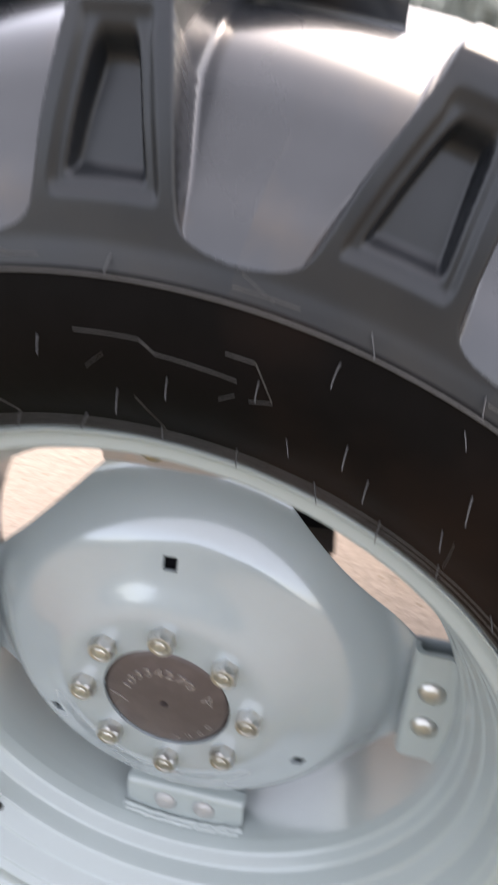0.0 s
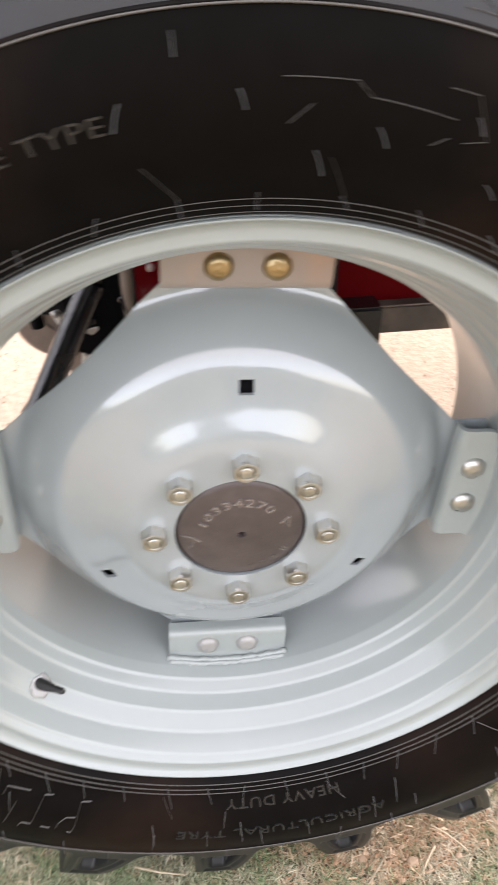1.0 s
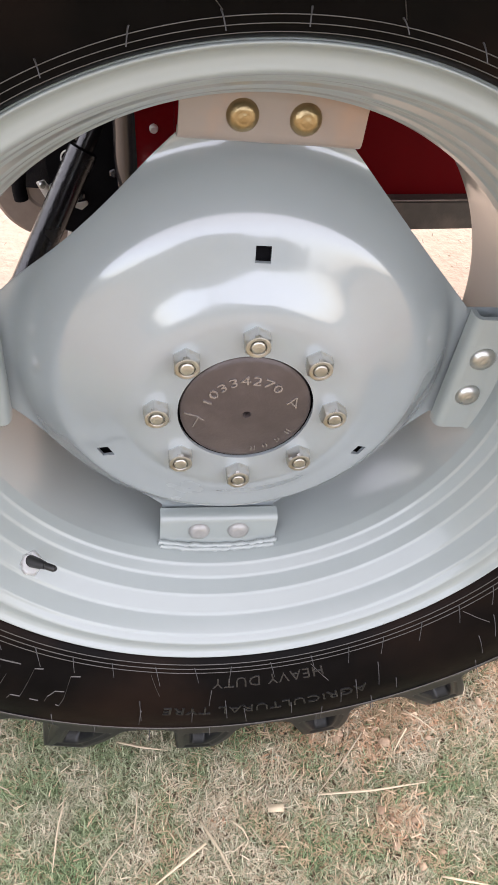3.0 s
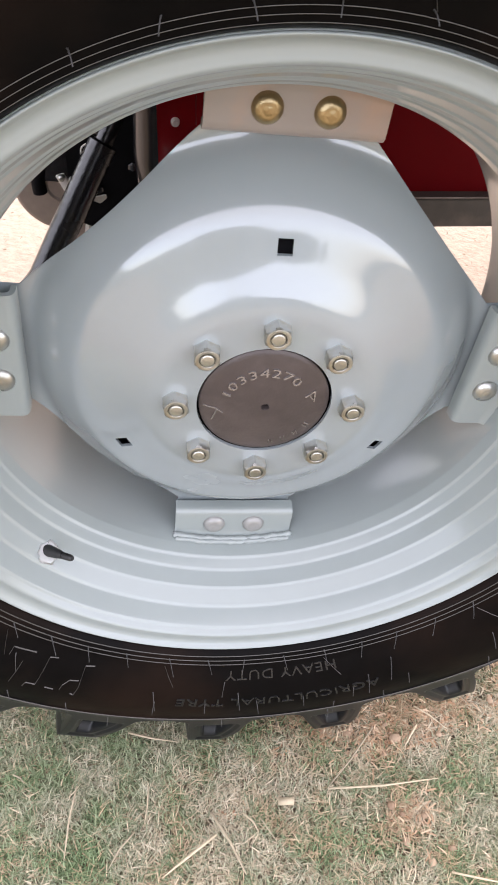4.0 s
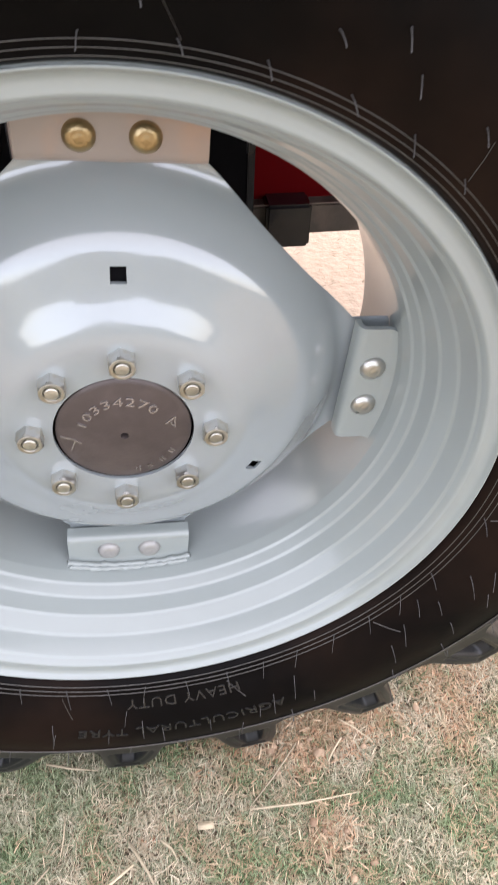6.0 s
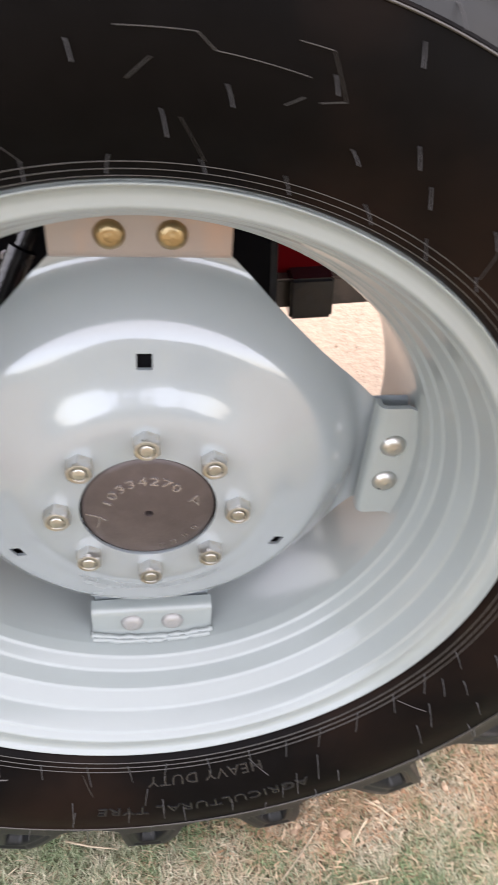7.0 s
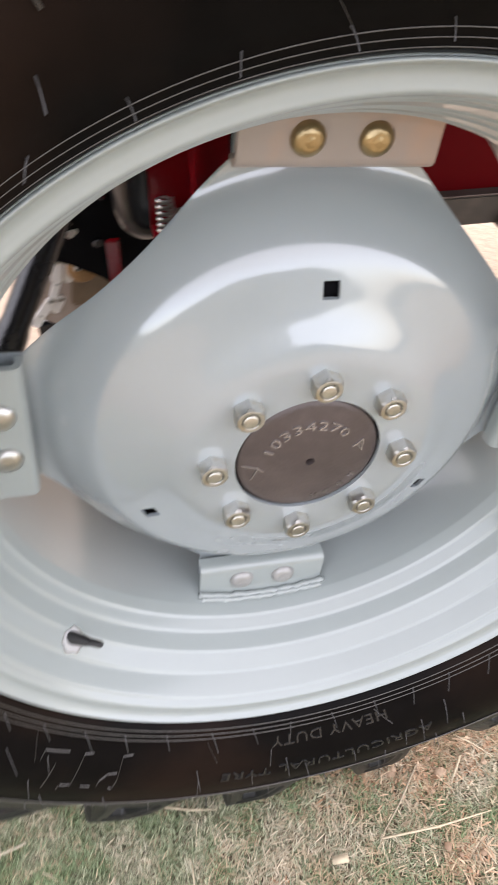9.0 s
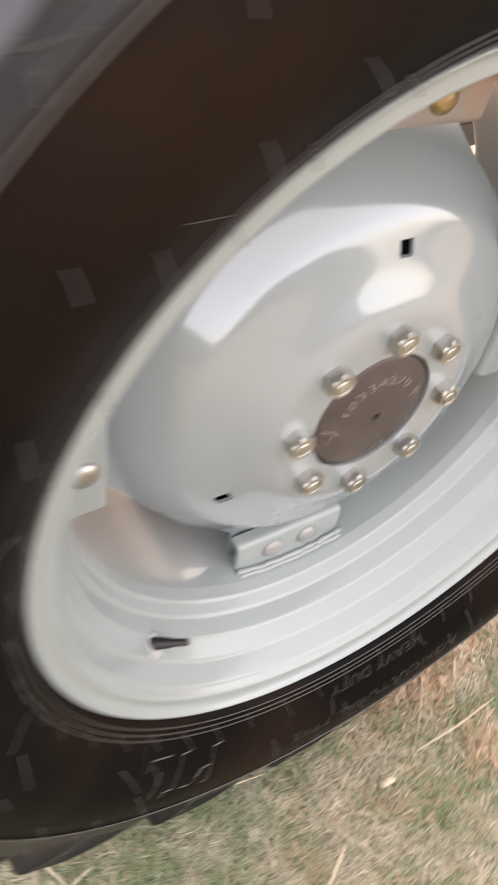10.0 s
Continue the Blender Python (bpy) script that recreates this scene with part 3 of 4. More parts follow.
for deg in (0, 120, 240):
    c = ring_point(0.1725, deg, 0)
    radial, across = ring_point(1, deg, 0), ring_point(1, deg + 90, 0)
    h = 0.0074
    cutters.append(link_mesh("cutter", slab([c + h * (a * radial + b * across) + Vector((0, -0.05, 0)) for a, b in ((1, 1), (1, -1), (-1, -1), (-1, 1))], (0, 0.2, 0)), M_DISC, None, smooth=False))
    cutters[-1].location = (0, 0, AXLE)
cut = link_mesh("cutter", lathe([(0.0728, -0.05), (0.0728, 0.2)], 96), M_DISC)
cut.location = (0, 0, AXLE)
cutters.append(cut)
carve(disc, cutters)
# true normals of the turned surface, so that the cuts leave no ripples
shade = []
for f in disc.data.polygons:
    for vi in f.vertices:
        co = disc.data.vertices[vi].co
        r = math.hypot(co.x, co.z)
        slope = (disc_y(r + 0.0006) - disc_y(r - 0.0006)) / 0.0012
        true = Vector((co.x / r * slope, -1, co.z / r * slope)).normalized()
        side = true.dot(f.normal)
        shade.append(tuple(true if side > 0.75 or (r > 0.228 and side > -0.75) else (-true if side < -0.75 else f.normal)))
disc.data.normals_split_custom_set(shade)

# hub cap ----------------------------------------------
CAP = [(0.0046, 0.0110), (0.020, 0.0116), (0.040, 0.0134), (0.055, 0.0155), (0.064, 0.0172), (0.0685, 0.0185), (0.0702, 0.0200), (0.0706, 0.0225), (0.0706, 0.05)]
cap = part("hub_cap", lathe([(0.0, 0.0190), (0.0038, 0.0188), (0.0041, 0.0128)] + CAP, 96),
           M_CAP, wheel, "brown-grey cast hub cap with raised figures and a small centre hole", sharp=30)


def cap_word(body, height, r_base, d0, d1):
    return letters_on_ring(body, height, r_base, d0, d1, lambda r: track(CAP[:6], r), 0.0019)


part("lettering", cap_word("10334270", 0.0098, 0.0405, -72, 47), M_CAPTEXT, cap, "raised figures 10334270", sharp=20)


def cap_bar(p0, p1, width):
    """A short raised stroke on the cap between two (radius, degrees) places."""
    a, b = (ring_point(r, d, track(CAP[:6], r) + 0.0004) for r, d in (p0, p1))
    side = (b - a).cross(Vector((0, 1, 0))).normalized() * width / 2
    part("stamp_mark", slab([a - side, b - side, b + side, a + side], (0, -0.0017, 0)), M_CAPTEXT, cap, "worn stamped stroke", smooth=False, sharp=None)


for pts in (((0.066, -93), (0.051, -97)), ((0.051, -97), (0.060, -112)), ((0.046, -104), (0.052, -97)), ((0.044, 73), (0.056, 68)), ((0.056, 68), (0.053, 83)), ((0.049, 71), (0.052, 80))):
    cap_bar(pts[0], pts[1], 0.0016)
for d in (120, 136, 152, 166):
    cap_bar((0.0535, d - 2.2), (0.0605, d - 1.2), 0.0013)
    cap_bar((0.0535, d + 1.8), (0.0605, d + 2.6), 0.0013)

# wheel nuts -------------------------------------------


def hexnut(across=0.0250, y0=0.0185, y1=0.0022):
    bm = bmesh.new()
    rad = across / math.sqrt(3)
    rows = []
    for rr, yy in ((rad, y0), (rad, y1 + 0.0030), (across / 2 * 0.99, y1 + 0.0004), (across / 2 * 0.90, y1), (0.0088, y1 + 0.0002), (0.0080, y1 + 0.0014), (0.0078, y1 + 0.004)):
        row = []
        for i in range(24):
            a = math.pi * 2 * i / 24
            if rr > 0.0118:
                face = (a + math.pi / 6) % (math.pi / 3) - math.pi / 6
                hexr = across / 2 / math.cos(face)
                cut_r = hexr if rr == rad else min(hexr, rr * 1.0)
            else:
                cut_r = rr
            row.append(bm.verts.new((cut_r * math.sin(a), yy, cut_r * math.cos(a))))
        rows.append(row)
    for p, q in zip(rows, rows[1:]):
        for i in range(24):
            bm.faces.new((p[i], p[(i + 1) % 24], q[(i + 1) % 24], q[i]))
    bm.faces.new(rows[0])
    bm.faces.new(rows[-1])
    return bm


nut_mesh = stud_mesh = None
rng = random.Random(11)
for i in range(8):
    at = ring_point(0.0949, 45 * i, 0)
    if nut_mesh is None:
        nut = part("wheel_nut", hexnut(), M_NUT, wheel, "zinc-plated hexagon wheel nut", sharp=18)
        nut_mesh = nut.data
        stud = part("stud", lathe([(0.0, 0.0016), (0.0055, 0.0015), (0.0064, 0.0018), (0.0070, 0.0026), (0.0073, 0.0042), (0.0073, 0.016)], 24), M_STUD, nut, "yellow zinc stud end", sharp=40)
        stud_mesh = stud.data
    else:
        nut = tagged(new("wheel_nut", nut_mesh), "zinc-plated hexagon wheel nut")
        nut.parent = wheel
        for nm, me in (("stud", stud_mesh),):
            ob = new(nm, me)
            ob.parent = nut
    nut.location = at
    nut.rotation_euler = (0, 0.52 + rng.uniform(-0.2, 0.2), 0)

# brackets welded to the rim ---------------------------


def bracket():
    """A bent steel bracket about its own frame: x along the rim, z outward from the axle, y into the wheel."""
    prof = [(0.3100, 0.0725), (0.3030, 0.0768), (0.2960, 0.0780), (0.2680, 0.0780), (0.2630, 0.0788), (0.2595, 0.0812), (0.2575, 0.0850), (0.2568, 0.0890), (0.2568, 0.0985),
            (0.2628, 0.0985), (0.2628, 0.0895), (0.2640, 0.0862), (0.2675, 0.0845), (0.2950, 0.0845), (0.3000, 0.0842), (0.3100, 0.0800)]
    bm = bmesh.new()
    cols = []
    wid = 0.0815
    for x in (-wid, -wid + 0.0015, -0.065, -0.045, -0.022, 0, 0.022, 0.045, 0.065, wid - 0.0015, wid):
        col = []
        for r, y in prof:
            z = r
            if r > 0.285:
                z = 0.285 + (r - 0.285) / (0.3100 - 0.285) * (math.sqrt(0.3098 ** 2 - x * x) - 0.285)
            col.append(bm.verts.new((x, y, z)))
        cols.append(col)
    m = len(prof)
    for a, b in zip(cols, cols[1:]):
        for j in range(m):
            bm.faces.new((a[j], a[(j + 1) % m], b[(j + 1) % m], b[j]))
    for c in (cols[0], cols[-1]):
        for j in range(m // 2 - 1):
            bm.faces.new((c[j], c[j + 1], c[m - 2 - j], c[m - 1 - j]))
    return bm


def weld(seed):
    """A lumpy bead along the bracket's outer edge."""
    r = random.Random(seed)
    pts, rad = [], []
    for i in range(46):
        x = -0.084 + 0.168 * i / 45
        rr = 0.3080 + 0.0010 * noise.noise((x * 60, seed, 1)) + r.uniform(-0.0004, 0.0004)
        pts.append((x, 0.0706 + 0.0012 * noise.noise((x * 75, seed, 5)) + r.uniform(-0.0004, 0.0004), math.sqrt(rr * rr - x * x)))
        rad.append(0.0042 + 0.0020 * noise.noise((x * 160, seed, 9)) + r.uniform(-0.0003, 0.0003))
    bm = tube(pts, 0.004, 8, taper=rad)
    low, rad = [], []
    for i in range(60):
        x = -0.080 + 0.162 * i / 59
        rr = 0.3100 + 0.0012 * noise.noise((x * 45, seed, 11)) + r.uniform(-0.0003, 0.0003)
        low.append((x, 0.0662 + 0.0016 * noise.noise((x * 32, seed, 15)) + r.uniform(-0.0005, 0.0005), math.sqrt(rr * rr - x * x)))
        rad.append(0.0040 + 0.0022 * noise.noise((x * 150, seed, 19)) + r.uniform(-0.0003, 0.0003))
    return tube(low, 0.004, 8, bm, rad)


# the top bracket's tan tint and patches paint in warm light bounced off the sand
M_TANBRACKET = material("grey_paint_warm_bounce", (0.285, 0.25, 0.228), rough=0.42, coat=0.2, grain=14, amount=0.06, stain=(0.37, 0.262, 0.205), stain_scale=22, stain_low=0.45, stain_high=0.75)
bracket_mesh = bolt_mesh = None
for i in range(4):
    if bracket_mesh is None:
        br = part("bracket", bracket(), M_TANBRACKET, wheel, "bent grey steel bracket inside the rim, tinted by painted warm bounce light", sharp=30)
        bracket_mesh = br.data.copy()
        bracket_mesh.materials[0] = M_RIM
    else:
        br = tagged(new("bracket", bracket_mesh), "bent grey steel bracket welded inside the rim")
        br.parent = wheel
    br.rotation_euler = (0, radians(90 * i + PHI), 0)
    if i == 2:
        part("weld_bead", weld(i), M_RIM, br, "lumpy painted weld bead", sharp=None)
    for x in (-0.0275, 0.0275):
        if bolt_mesh is None:
            bolt = part("bolt", lathe([(0.0, 0.0702), (0.0034, 0.0703), (0.0040, 0.07055), (0.0062, 0.07065), (0.0068, 0.0706), (0.0100, 0.0716), (0.0132, 0.0737), (0.0149, 0.0763), (0.0153, 0.0785)], 28), M_ZINC, br, "domed yellow zinc-plated bolt head", sharp=40)
            bolt_mesh = bolt.data
            grey_bolt = bolt_mesh.copy()
            grey_bolt.materials[0] = M_SILVER
            bare_bolt = bolt_mesh.copy()
            bare_bolt.materials[0] = M_NUT
        else:
            bolt = tagged(new("bolt", grey_bolt if i == 2 else bare_bolt if i in (1, 3) else bolt_mesh), "domed grey painted bolt head" if i == 2 else "domed bare zinc-plated bolt head" if i in (1, 3) else "domed yellow zinc-plated bolt head")
            bolt.parent = br
        bolt.location = (x, 0, 0.2825)
        bolt.scale = (0.93, 1, 0.93) if i == 0 else (1, 1, 1)
        bolt.rotation_euler = (0, rng.uniform(0, 6), 0)

# valve ------------------------------------------------
base, tip = ring_point(0.335, -134.0, -0.002), ring_point(0.306, -136.6, -0.022)
v = (tip - base)
valve = part("valve_stem", tube([base - 0.15 * v, base + 0.05 * v, base + 0.35 * v, base + 0.6 * v], 0.006, 14, taper=[0.0075, 0.0072, 0.0062, 0.0046]), M_VALVE, wheel, "black rubber tyre valve stem", sharp=40)
part("valve_cap", tube([base + 0.6 * v, base + 0.62 * v, base + 0.93 * v, base + 1.0 * v], 0.005, 14, taper=[0.0036, 0.0044, 0.0042, 0.0030]), M_VALVE, valve, sharp=40)
bm = bmesh.new()
rows = []
for j in range(5):
    row = []
    for i in range(28):
        a = 2 * math.pi * i / 28
        s = j / 4 * (1 + 0.28 * noise.noise((math.cos(a) * 2.2, math.sin(a) * 2.2, 3.1)) + 0.12 * noise.noise((math.cos(a) * 6, math.sin(a) * 6, 9.0)))
        y = -0.004 + 0.0135 * s * math.sin(a)
        row.append(bm.verts.new(ring_point(track(sorted((q, w) for w, q in FACE), y) - 0.0006, -134.2 + 2.3 * s * math.cos(a), y)))
        if j == 0:
            break
    rows.append(row)
for p, q in zip(rows, rows[1:]):
    for i in range(28):
        k = (i + 1) % 28
        bm.faces.new([p[0], q[i], q[k]] if len(p) == 1 else [p[i], q[i], q[k], p[k]])
bmesh.ops.solidify(bm, geom=bm.faces[:], thickness=0.0006)
part("patch", bm, M_PATCH, valve, "white unpainted patch round the valve", sharp=None)

# ---- behind the wheel ----
M_FOOT = material("dusty_dark_brown_steel", (0.055, 0.045, 0.036), rough=0.6, grain=40, amount=0.3, bump=0.2, stain=(0.10, 0.078, 0.06), stain_scale=10)
M_ARM = material("tan_brown_steel", (0.20, 0.145, 0.095), rough=0.6, grain=50, amount=0.25, bump=0.2, stain=(0.28, 0.215, 0.15), stain_scale=14)
M_PIN = material("dull_steel", (0.24, 0.20, 0.165), rough=0.45, metal=0.4, grain=80, amount=0.2, stain=(0.15, 0.12, 0.10), stain_scale=40)
M_ROD = material("pebbled_black_paint", (0.008, 0.008, 0.009), rough=0.25, coat=0.3, coat_ior=1.6, coat_rough=0.2, grain=60, amount=0.3, bump=0.5, bump_scale=130, stain=(0.03, 0.026, 0.023), stain_scale=9, stain_low=0.6, stain_high=0.8)
M_DRUM = material("dusty_light_brown_steel", (0.26, 0.205, 0.17), rough=0.65, metal=0.1, grain=50, amount=0.2, bump=0.2, bump_scale=150, stain=(0.34, 0.28, 0.24), stain_scale=10)
M_GLOSS = material("deep_black_gloss", (0.010, 0.010, 0.012), rough=0.25, spec=0.3, coat=0.4, grain=40, amount=0.2)
tractor = thing("tractor", "red and black tractor body with rear lift linkage behind the wheel", "tractor", (0, 0.6, 0))


def tpart(name, bm, mat, label="", parent=None, **kw):
    """A part of the tractor, given in world places."""
    for v in bm.verts:
        v.co -= Vector((0, 0.6, 0))
    return part(name, bm, mat, parent or tractor, label, **kw)


# axle housing behind the disc
def along_y(profile, x, z, count=40):
    bm = lathe(profile, count)
    for vtx in bm.verts:
        vtx.co += Vector((x, 0, z))
    return bm


# the wide cone is added out of sight to keep sky reflections off the barrel
tpart("axle_housing", along_y([(0.0, 0.152), (0.178, 0.152), (0.182, 0.158), (0.162, 0.200), (0.134, 0.250), (0.110, 0.288), (0.070, 0.294), (0.062, 0.300), (0.056, 0.500), (0.07, 0.56), (0.10, 0.63), (0.125, 0.66), (0.125, 1.2)], 0.0, AXLE), M_GLOSS, "black axle housing with an added unseen cone that blocks light")
tpart("brake_drum", along_y([(0.0, 0.030), (0.122, 0.031), (0.150, 0.0455), (0.174, 0.0550), (0.197, 0.0630), (0.2105, 0.070), (0.222, 0.082), (0.222, 0.095), (0.13, 0.11), (0.13, 0.15), (0.0, 0.15)], 0.0, AXLE), M_MATT, "black brake drum behind the disc")
# lift rod
tpart("lift_rod", tube([(-0.129, 0.640, 0.81), (-0.1935, 0.600, 0.699)], 0.0150, 16), M_ROD, "black steel lift rod")
tpart("lift_rod_sleeve", tube([(-0.1905, 0.602, 0.704), (-0.192, 0.601, 0.7015), (-0.2556, 0.561, 0.592), (-0.305, 0.5305, 0.507), (-0.315, 0.524, 0.490), (-0.355, 0.4995, 0.421)], 0.021, 20, taper=[0.019, 0.0235, 0.0235, 0.0232, 0.027, 0.027]), M_ROD, "thicker black sleeve of the lift rod")
tpart("link_pin", tube([(-0.358, 0.50, 0.462), (-0.330, 0.512, 0.475)], 0.009, 12), M_BLACK)
tpart("link_plate", slab([(-0.2763, 0.62, 0.6394), (-0.2637, 0.62, 0.643), (-0.2474, 0.62, 0.6145), (-0.2626, 0.62, 0.6071)], (0.002, 0.005, 0), 0.001), M_WHITE, "bright steel link plate with two bolts")
for c in ((-0.266, 0.6368), (-0.2493, 0.6324)):
    bm = lathe([(0.0, 0.612), (0.003, 0.612), (0.0055, 0.614), (0.006, 0.621)], 14)
    for vtx in bm.verts:
        vtx.co += Vector((c[0], 0, c[1]))
    tpart("bolt", bm, M_NUT)
ring = [(-0.2163 + 0.0115 * math.cos(a), 0.60, 0.6883 + 0.0130 * math.sin(a)) for a in [i * 2 * math.pi / 28 for i in range(29)]]
tpart("link_tab", slab([(-0.2179, 0.6, 0.6066), (-0.2149, 0.6, 0.6123), (-0.1958, 0.6, 0.6164), (-0.1942, 0.6, 0.6101), (-0.2053, 0.6, 0.6008)], (0.001, 0.004, 0), 0.0008), M_WHITE, "bright steel tab behind the lift rod")
tpart("hydraulic_hose", tube(spline([(-0.3132, 0.7, 0.6601), (-0.3137, 0.7, 0.6261), (-0.3184, 0.7, 0.594), (-0.3178, 0.7, 0.5709)], 4), 0.0125, 14), M_MATT, "black rubber hydraulic hose")
tpart("linch_pin_ring", tube(ring, 0.0014, 6), M_WHITE, "thin steel pin ring")
bm = lathe([(0.0, 0.772), (0.030, 0.772), (0.034, 0.768), (0.088, 0.768), (0.095, 0.774), (0.097, 0.785), (0.097, 0.90), (0.0, 0.90)], 48)
for vtx in bm.verts:
    vtx.co += Vector((-0.285, 0, 0.552))
tpart("hitch_drum", bm, M_DRUM, "dusty brown round steel drum")
tpart("rear_housing", slab([(-0.46, 0.755, 0.575), (-0.335, 0.755, 0.568), (-0.22, 0.755, 0.545), (-0.22, 0.755, 1.0), (-0.46, 0.755, 1.0)], (0, 0.16, 0), 0.012), M_BLACK, "black rear hydraulic housing")
# black side of the gearbox
bm = slab([(-0.262, 0.66, 0.53), (-0.155, 0.66, 0.505), (-0.13, 0.66, 0.44), (0.24, 0.66, 0.44), (0.24, 0.66, 1.0), (-0.262, 0.66, 1.0)], (0, 0.2, 0), 0.014)
tpart("gearbox", bm, M_MATT, "black painted gearbox casing")
for x, z in ((-0.21, 0.60), (-0.165, 0.56), (-0.20, 0.70), (-0.15, 0.64)):
    bm = lathe([(0.0, 0.650), (0.006, 0.650), (0.0085, 0.652), (0.0085, 0.664)], 6)
    for vtx in bm.verts:
        vtx.co += Vector((x, 0, z))
    tpart("bolt", bm, M_BLACK)
# rounded trumpet beside the bracket
bm = lathe([(0.0, -0.150), (0.014, -0.149), (0.026, -0.143), (0.037, -0.128), (0.044, -0.105), (0.047, -0.07), (0.048, 0.0), (0.048, 0.14), (0.0, 0.14)], 36)
for vtx in bm.verts:
    vtx.co = Vector((vtx.co.x * 1.15 - 0.084 + 0.06 * vtx.co.y, vtx.co.z + 0.525, vtx.co.y + 0.79))
tpart("brake_housing", bm, M_GLOSS, "glossy black rounded brake housing")
# red bracket with a spring
tpart("support_bracket", slab([(-0.105, 0.35, 0.745), (-0.090, 0.35, 0.726), (-0.028, 0.35, 0.752), (-0.012, 0.35, 0.786), (-0.012, 0.35, 0.93), (-0.105, 0.35, 0.93)], (0, 0.005, 0), 0.001), M_RED, "red painted sheet-steel bracket")
tpart("bracket_edge", slab([(-0.059, 0.302, 0.752), (-0.048, 0.302, 0.752), (-0.048, 0.302, 0.93), (-0.059, 0.302, 0.93)], (0, 0.047, 0), 0.001), M_RED)
tpart("bracket_flange", slab([(-0.105, 0.300, 0.742), (-0.034, 0.300, 0.742), (-0.034, 0.349, 0.742), (-0.105, 0.349, 0.742)], (0, 0, 0.009), 0.001), M_RED)
bm = lathe([(0.0, 0.343), (0.0036, 0.343), (0.0052, 0.346), (0.0056, 0.351)], 14)
for vtx in bm.verts:
    vtx.co += Vector((-0.083, 0, 0.836))
tpart("bolt", bm, M_WHITE)
coil = [(-0.090 + 0.009 * math.cos(a * 2 * math.pi), 0.322 + 0.009 * math.sin(a * 2 * math.pi), 0.754 + 0.0072 * a) for a in [i / 14 for i in range(14 * 6)]]
tpart("spring", tube(coil, 0.0018, 7), M_NUT, "steel coil spring")
tpart("spring_cup", tube([(-0.074, 0.325, 0.752), (-0.074, 0.325, 0.776), (-0.074, 0.325, 0.778)], 0.010, 16, taper=[0.010, 0.010, 0.007]), M_DUSTY)
for x in (-0.084, -0.066):
    tpart("spring_pin", tube([(x, 0.335, 0.640), (x, 0.335, 0.742)], 0.0068, 14), M_PIN, "dusty steel pin below the bracket")
tpart("pin_nut", tube([(-0.097, 0.335, 0.700), (-0.097, 0.335, 0.720)], 0.008, 6), M_BLACK)
# check chain and lower links
for (x0, z0), (x1, z1), wide, dy in (((-0.2345, 0.512), (-0.2445, 0.462), 0.019, 0.0), ((-0.2170, 0.496), (-0.2245, 0.458), 0.016, 0.006), ((-0.2405, 0.466), (-0.2560, 0.428), 0.014, 0.004),
                                     ((-0.2560, 0.432), (-0.2800, 0.398), 0.017, 0.0), ((-0.2380, 0.431), (-0.2580, 0.398), 0.017, 0.006), ((-0.2780, 0.402), (-0.2960, 0.372), 0.017, 0.004)):
    a, c = Vector((x0, 0.70 + dy, z0)), Vector((x1, 0.70 + dy, z1))
    s = (c - a).cross(Vector((0, 1, 0))).normalized() * wide / 2
    u = (c - a) * 0.12
    bm = slab([a - s + u, a - s * 0.5, a + s * 0.5, a + s + u, c + s - u, c + s * 0.5, c - s * 0.5, c - s - u], (0, 0.005, 0), 0.0008)
    tpart("chain_link", bm, M_WHITE, "bright steel check-chain link")
    pin = along_y([(0.0, a.y - 0.004), (0.0035, a.y - 0.003), (0.0035, a.y + 0.012), (0.0, a.y + 0.012)], a.x + u.x * 1.2, a.z + u.z * 1.2, 12)
    tpart("chain_pin", pin, M_NUT)
tpart("chain_rod", tube([(-0.226, 0.712, 0.50), (-0.205, 0.712, 0.575)], 0.009, 12), M_BLACK)
bm = along_y([(0.0, 0.684), (0.012, 0.684), (0.022, 0.686), (0.026, 0.691), (0.026, 0.708), (0.0, 0.708)], -0.196, 0.492, 28)
tpart("drawbar_casting", bm, M_TAN, "yellow-brown drawbar casting with a bolt")
tpart("casting_arm", slab([(-0.226, 0.735, 0.385), (-0.100, 0.735, 0.410), (-0.100, 0.735, 0.515), (-0.190, 0.735, 0.512), (-0.215, 0.735, 0.47)], (0, 0.04, 0), 0.006), M_ARM)
tpart("bolt", along_y([(0.0, 0.672), (0.005, 0.672), (0.0075, 0.675), (0.0075, 0.686)], -0.203, 0.505, 6), M_NUT)
# added tan plate in place of the shaded ground seen behind the chain
tpart("shaded_ground_plate", slab([(-0.296, 0.772, 0.345), (-0.262, 0.772, 0.325), (-0.10, 0.772, 0.345), (-0.10, 0.772, 0.47), (-0.215, 0.772, 0.48), (-0.280, 0.772, 0.465)], (0, 0.025, 0), 0.004), M_DRUM, "tan plate standing in for shaded ground behind the chain")
tpart("transmission", slab([(-0.30, 1.0, 0.70), (0.35, 1.0, 0.70), (0.35, 1.0, 1.05), (-0.30, 1.0, 1.05)], (0, 0.5, 0), 0.03), M_BLACK, "black transmission casing under the tractor")
tpart("red_bar", slab([(-0.157, 0.505, 0.645), (-0.139, 0.505, 0.645), (-0.138, 0.505, 0.548), (-0.142, 0.505, 0.543), (-0.153, 0.505, 0.543), (-0.156, 0.505, 0.549)], (0.004, 0.010, 0), 0.0015), M_RED, "short red bar")
tpart("lower_link", slab([(-0.30, 0.80, 0.310), (0.10, 0.80, 0.385), (0.10, 0.80, 0.27), (-0.30, 0.80, 0.205)], (0, 0.03, 0), 0.006), M_BLACK, "black lower link arm")
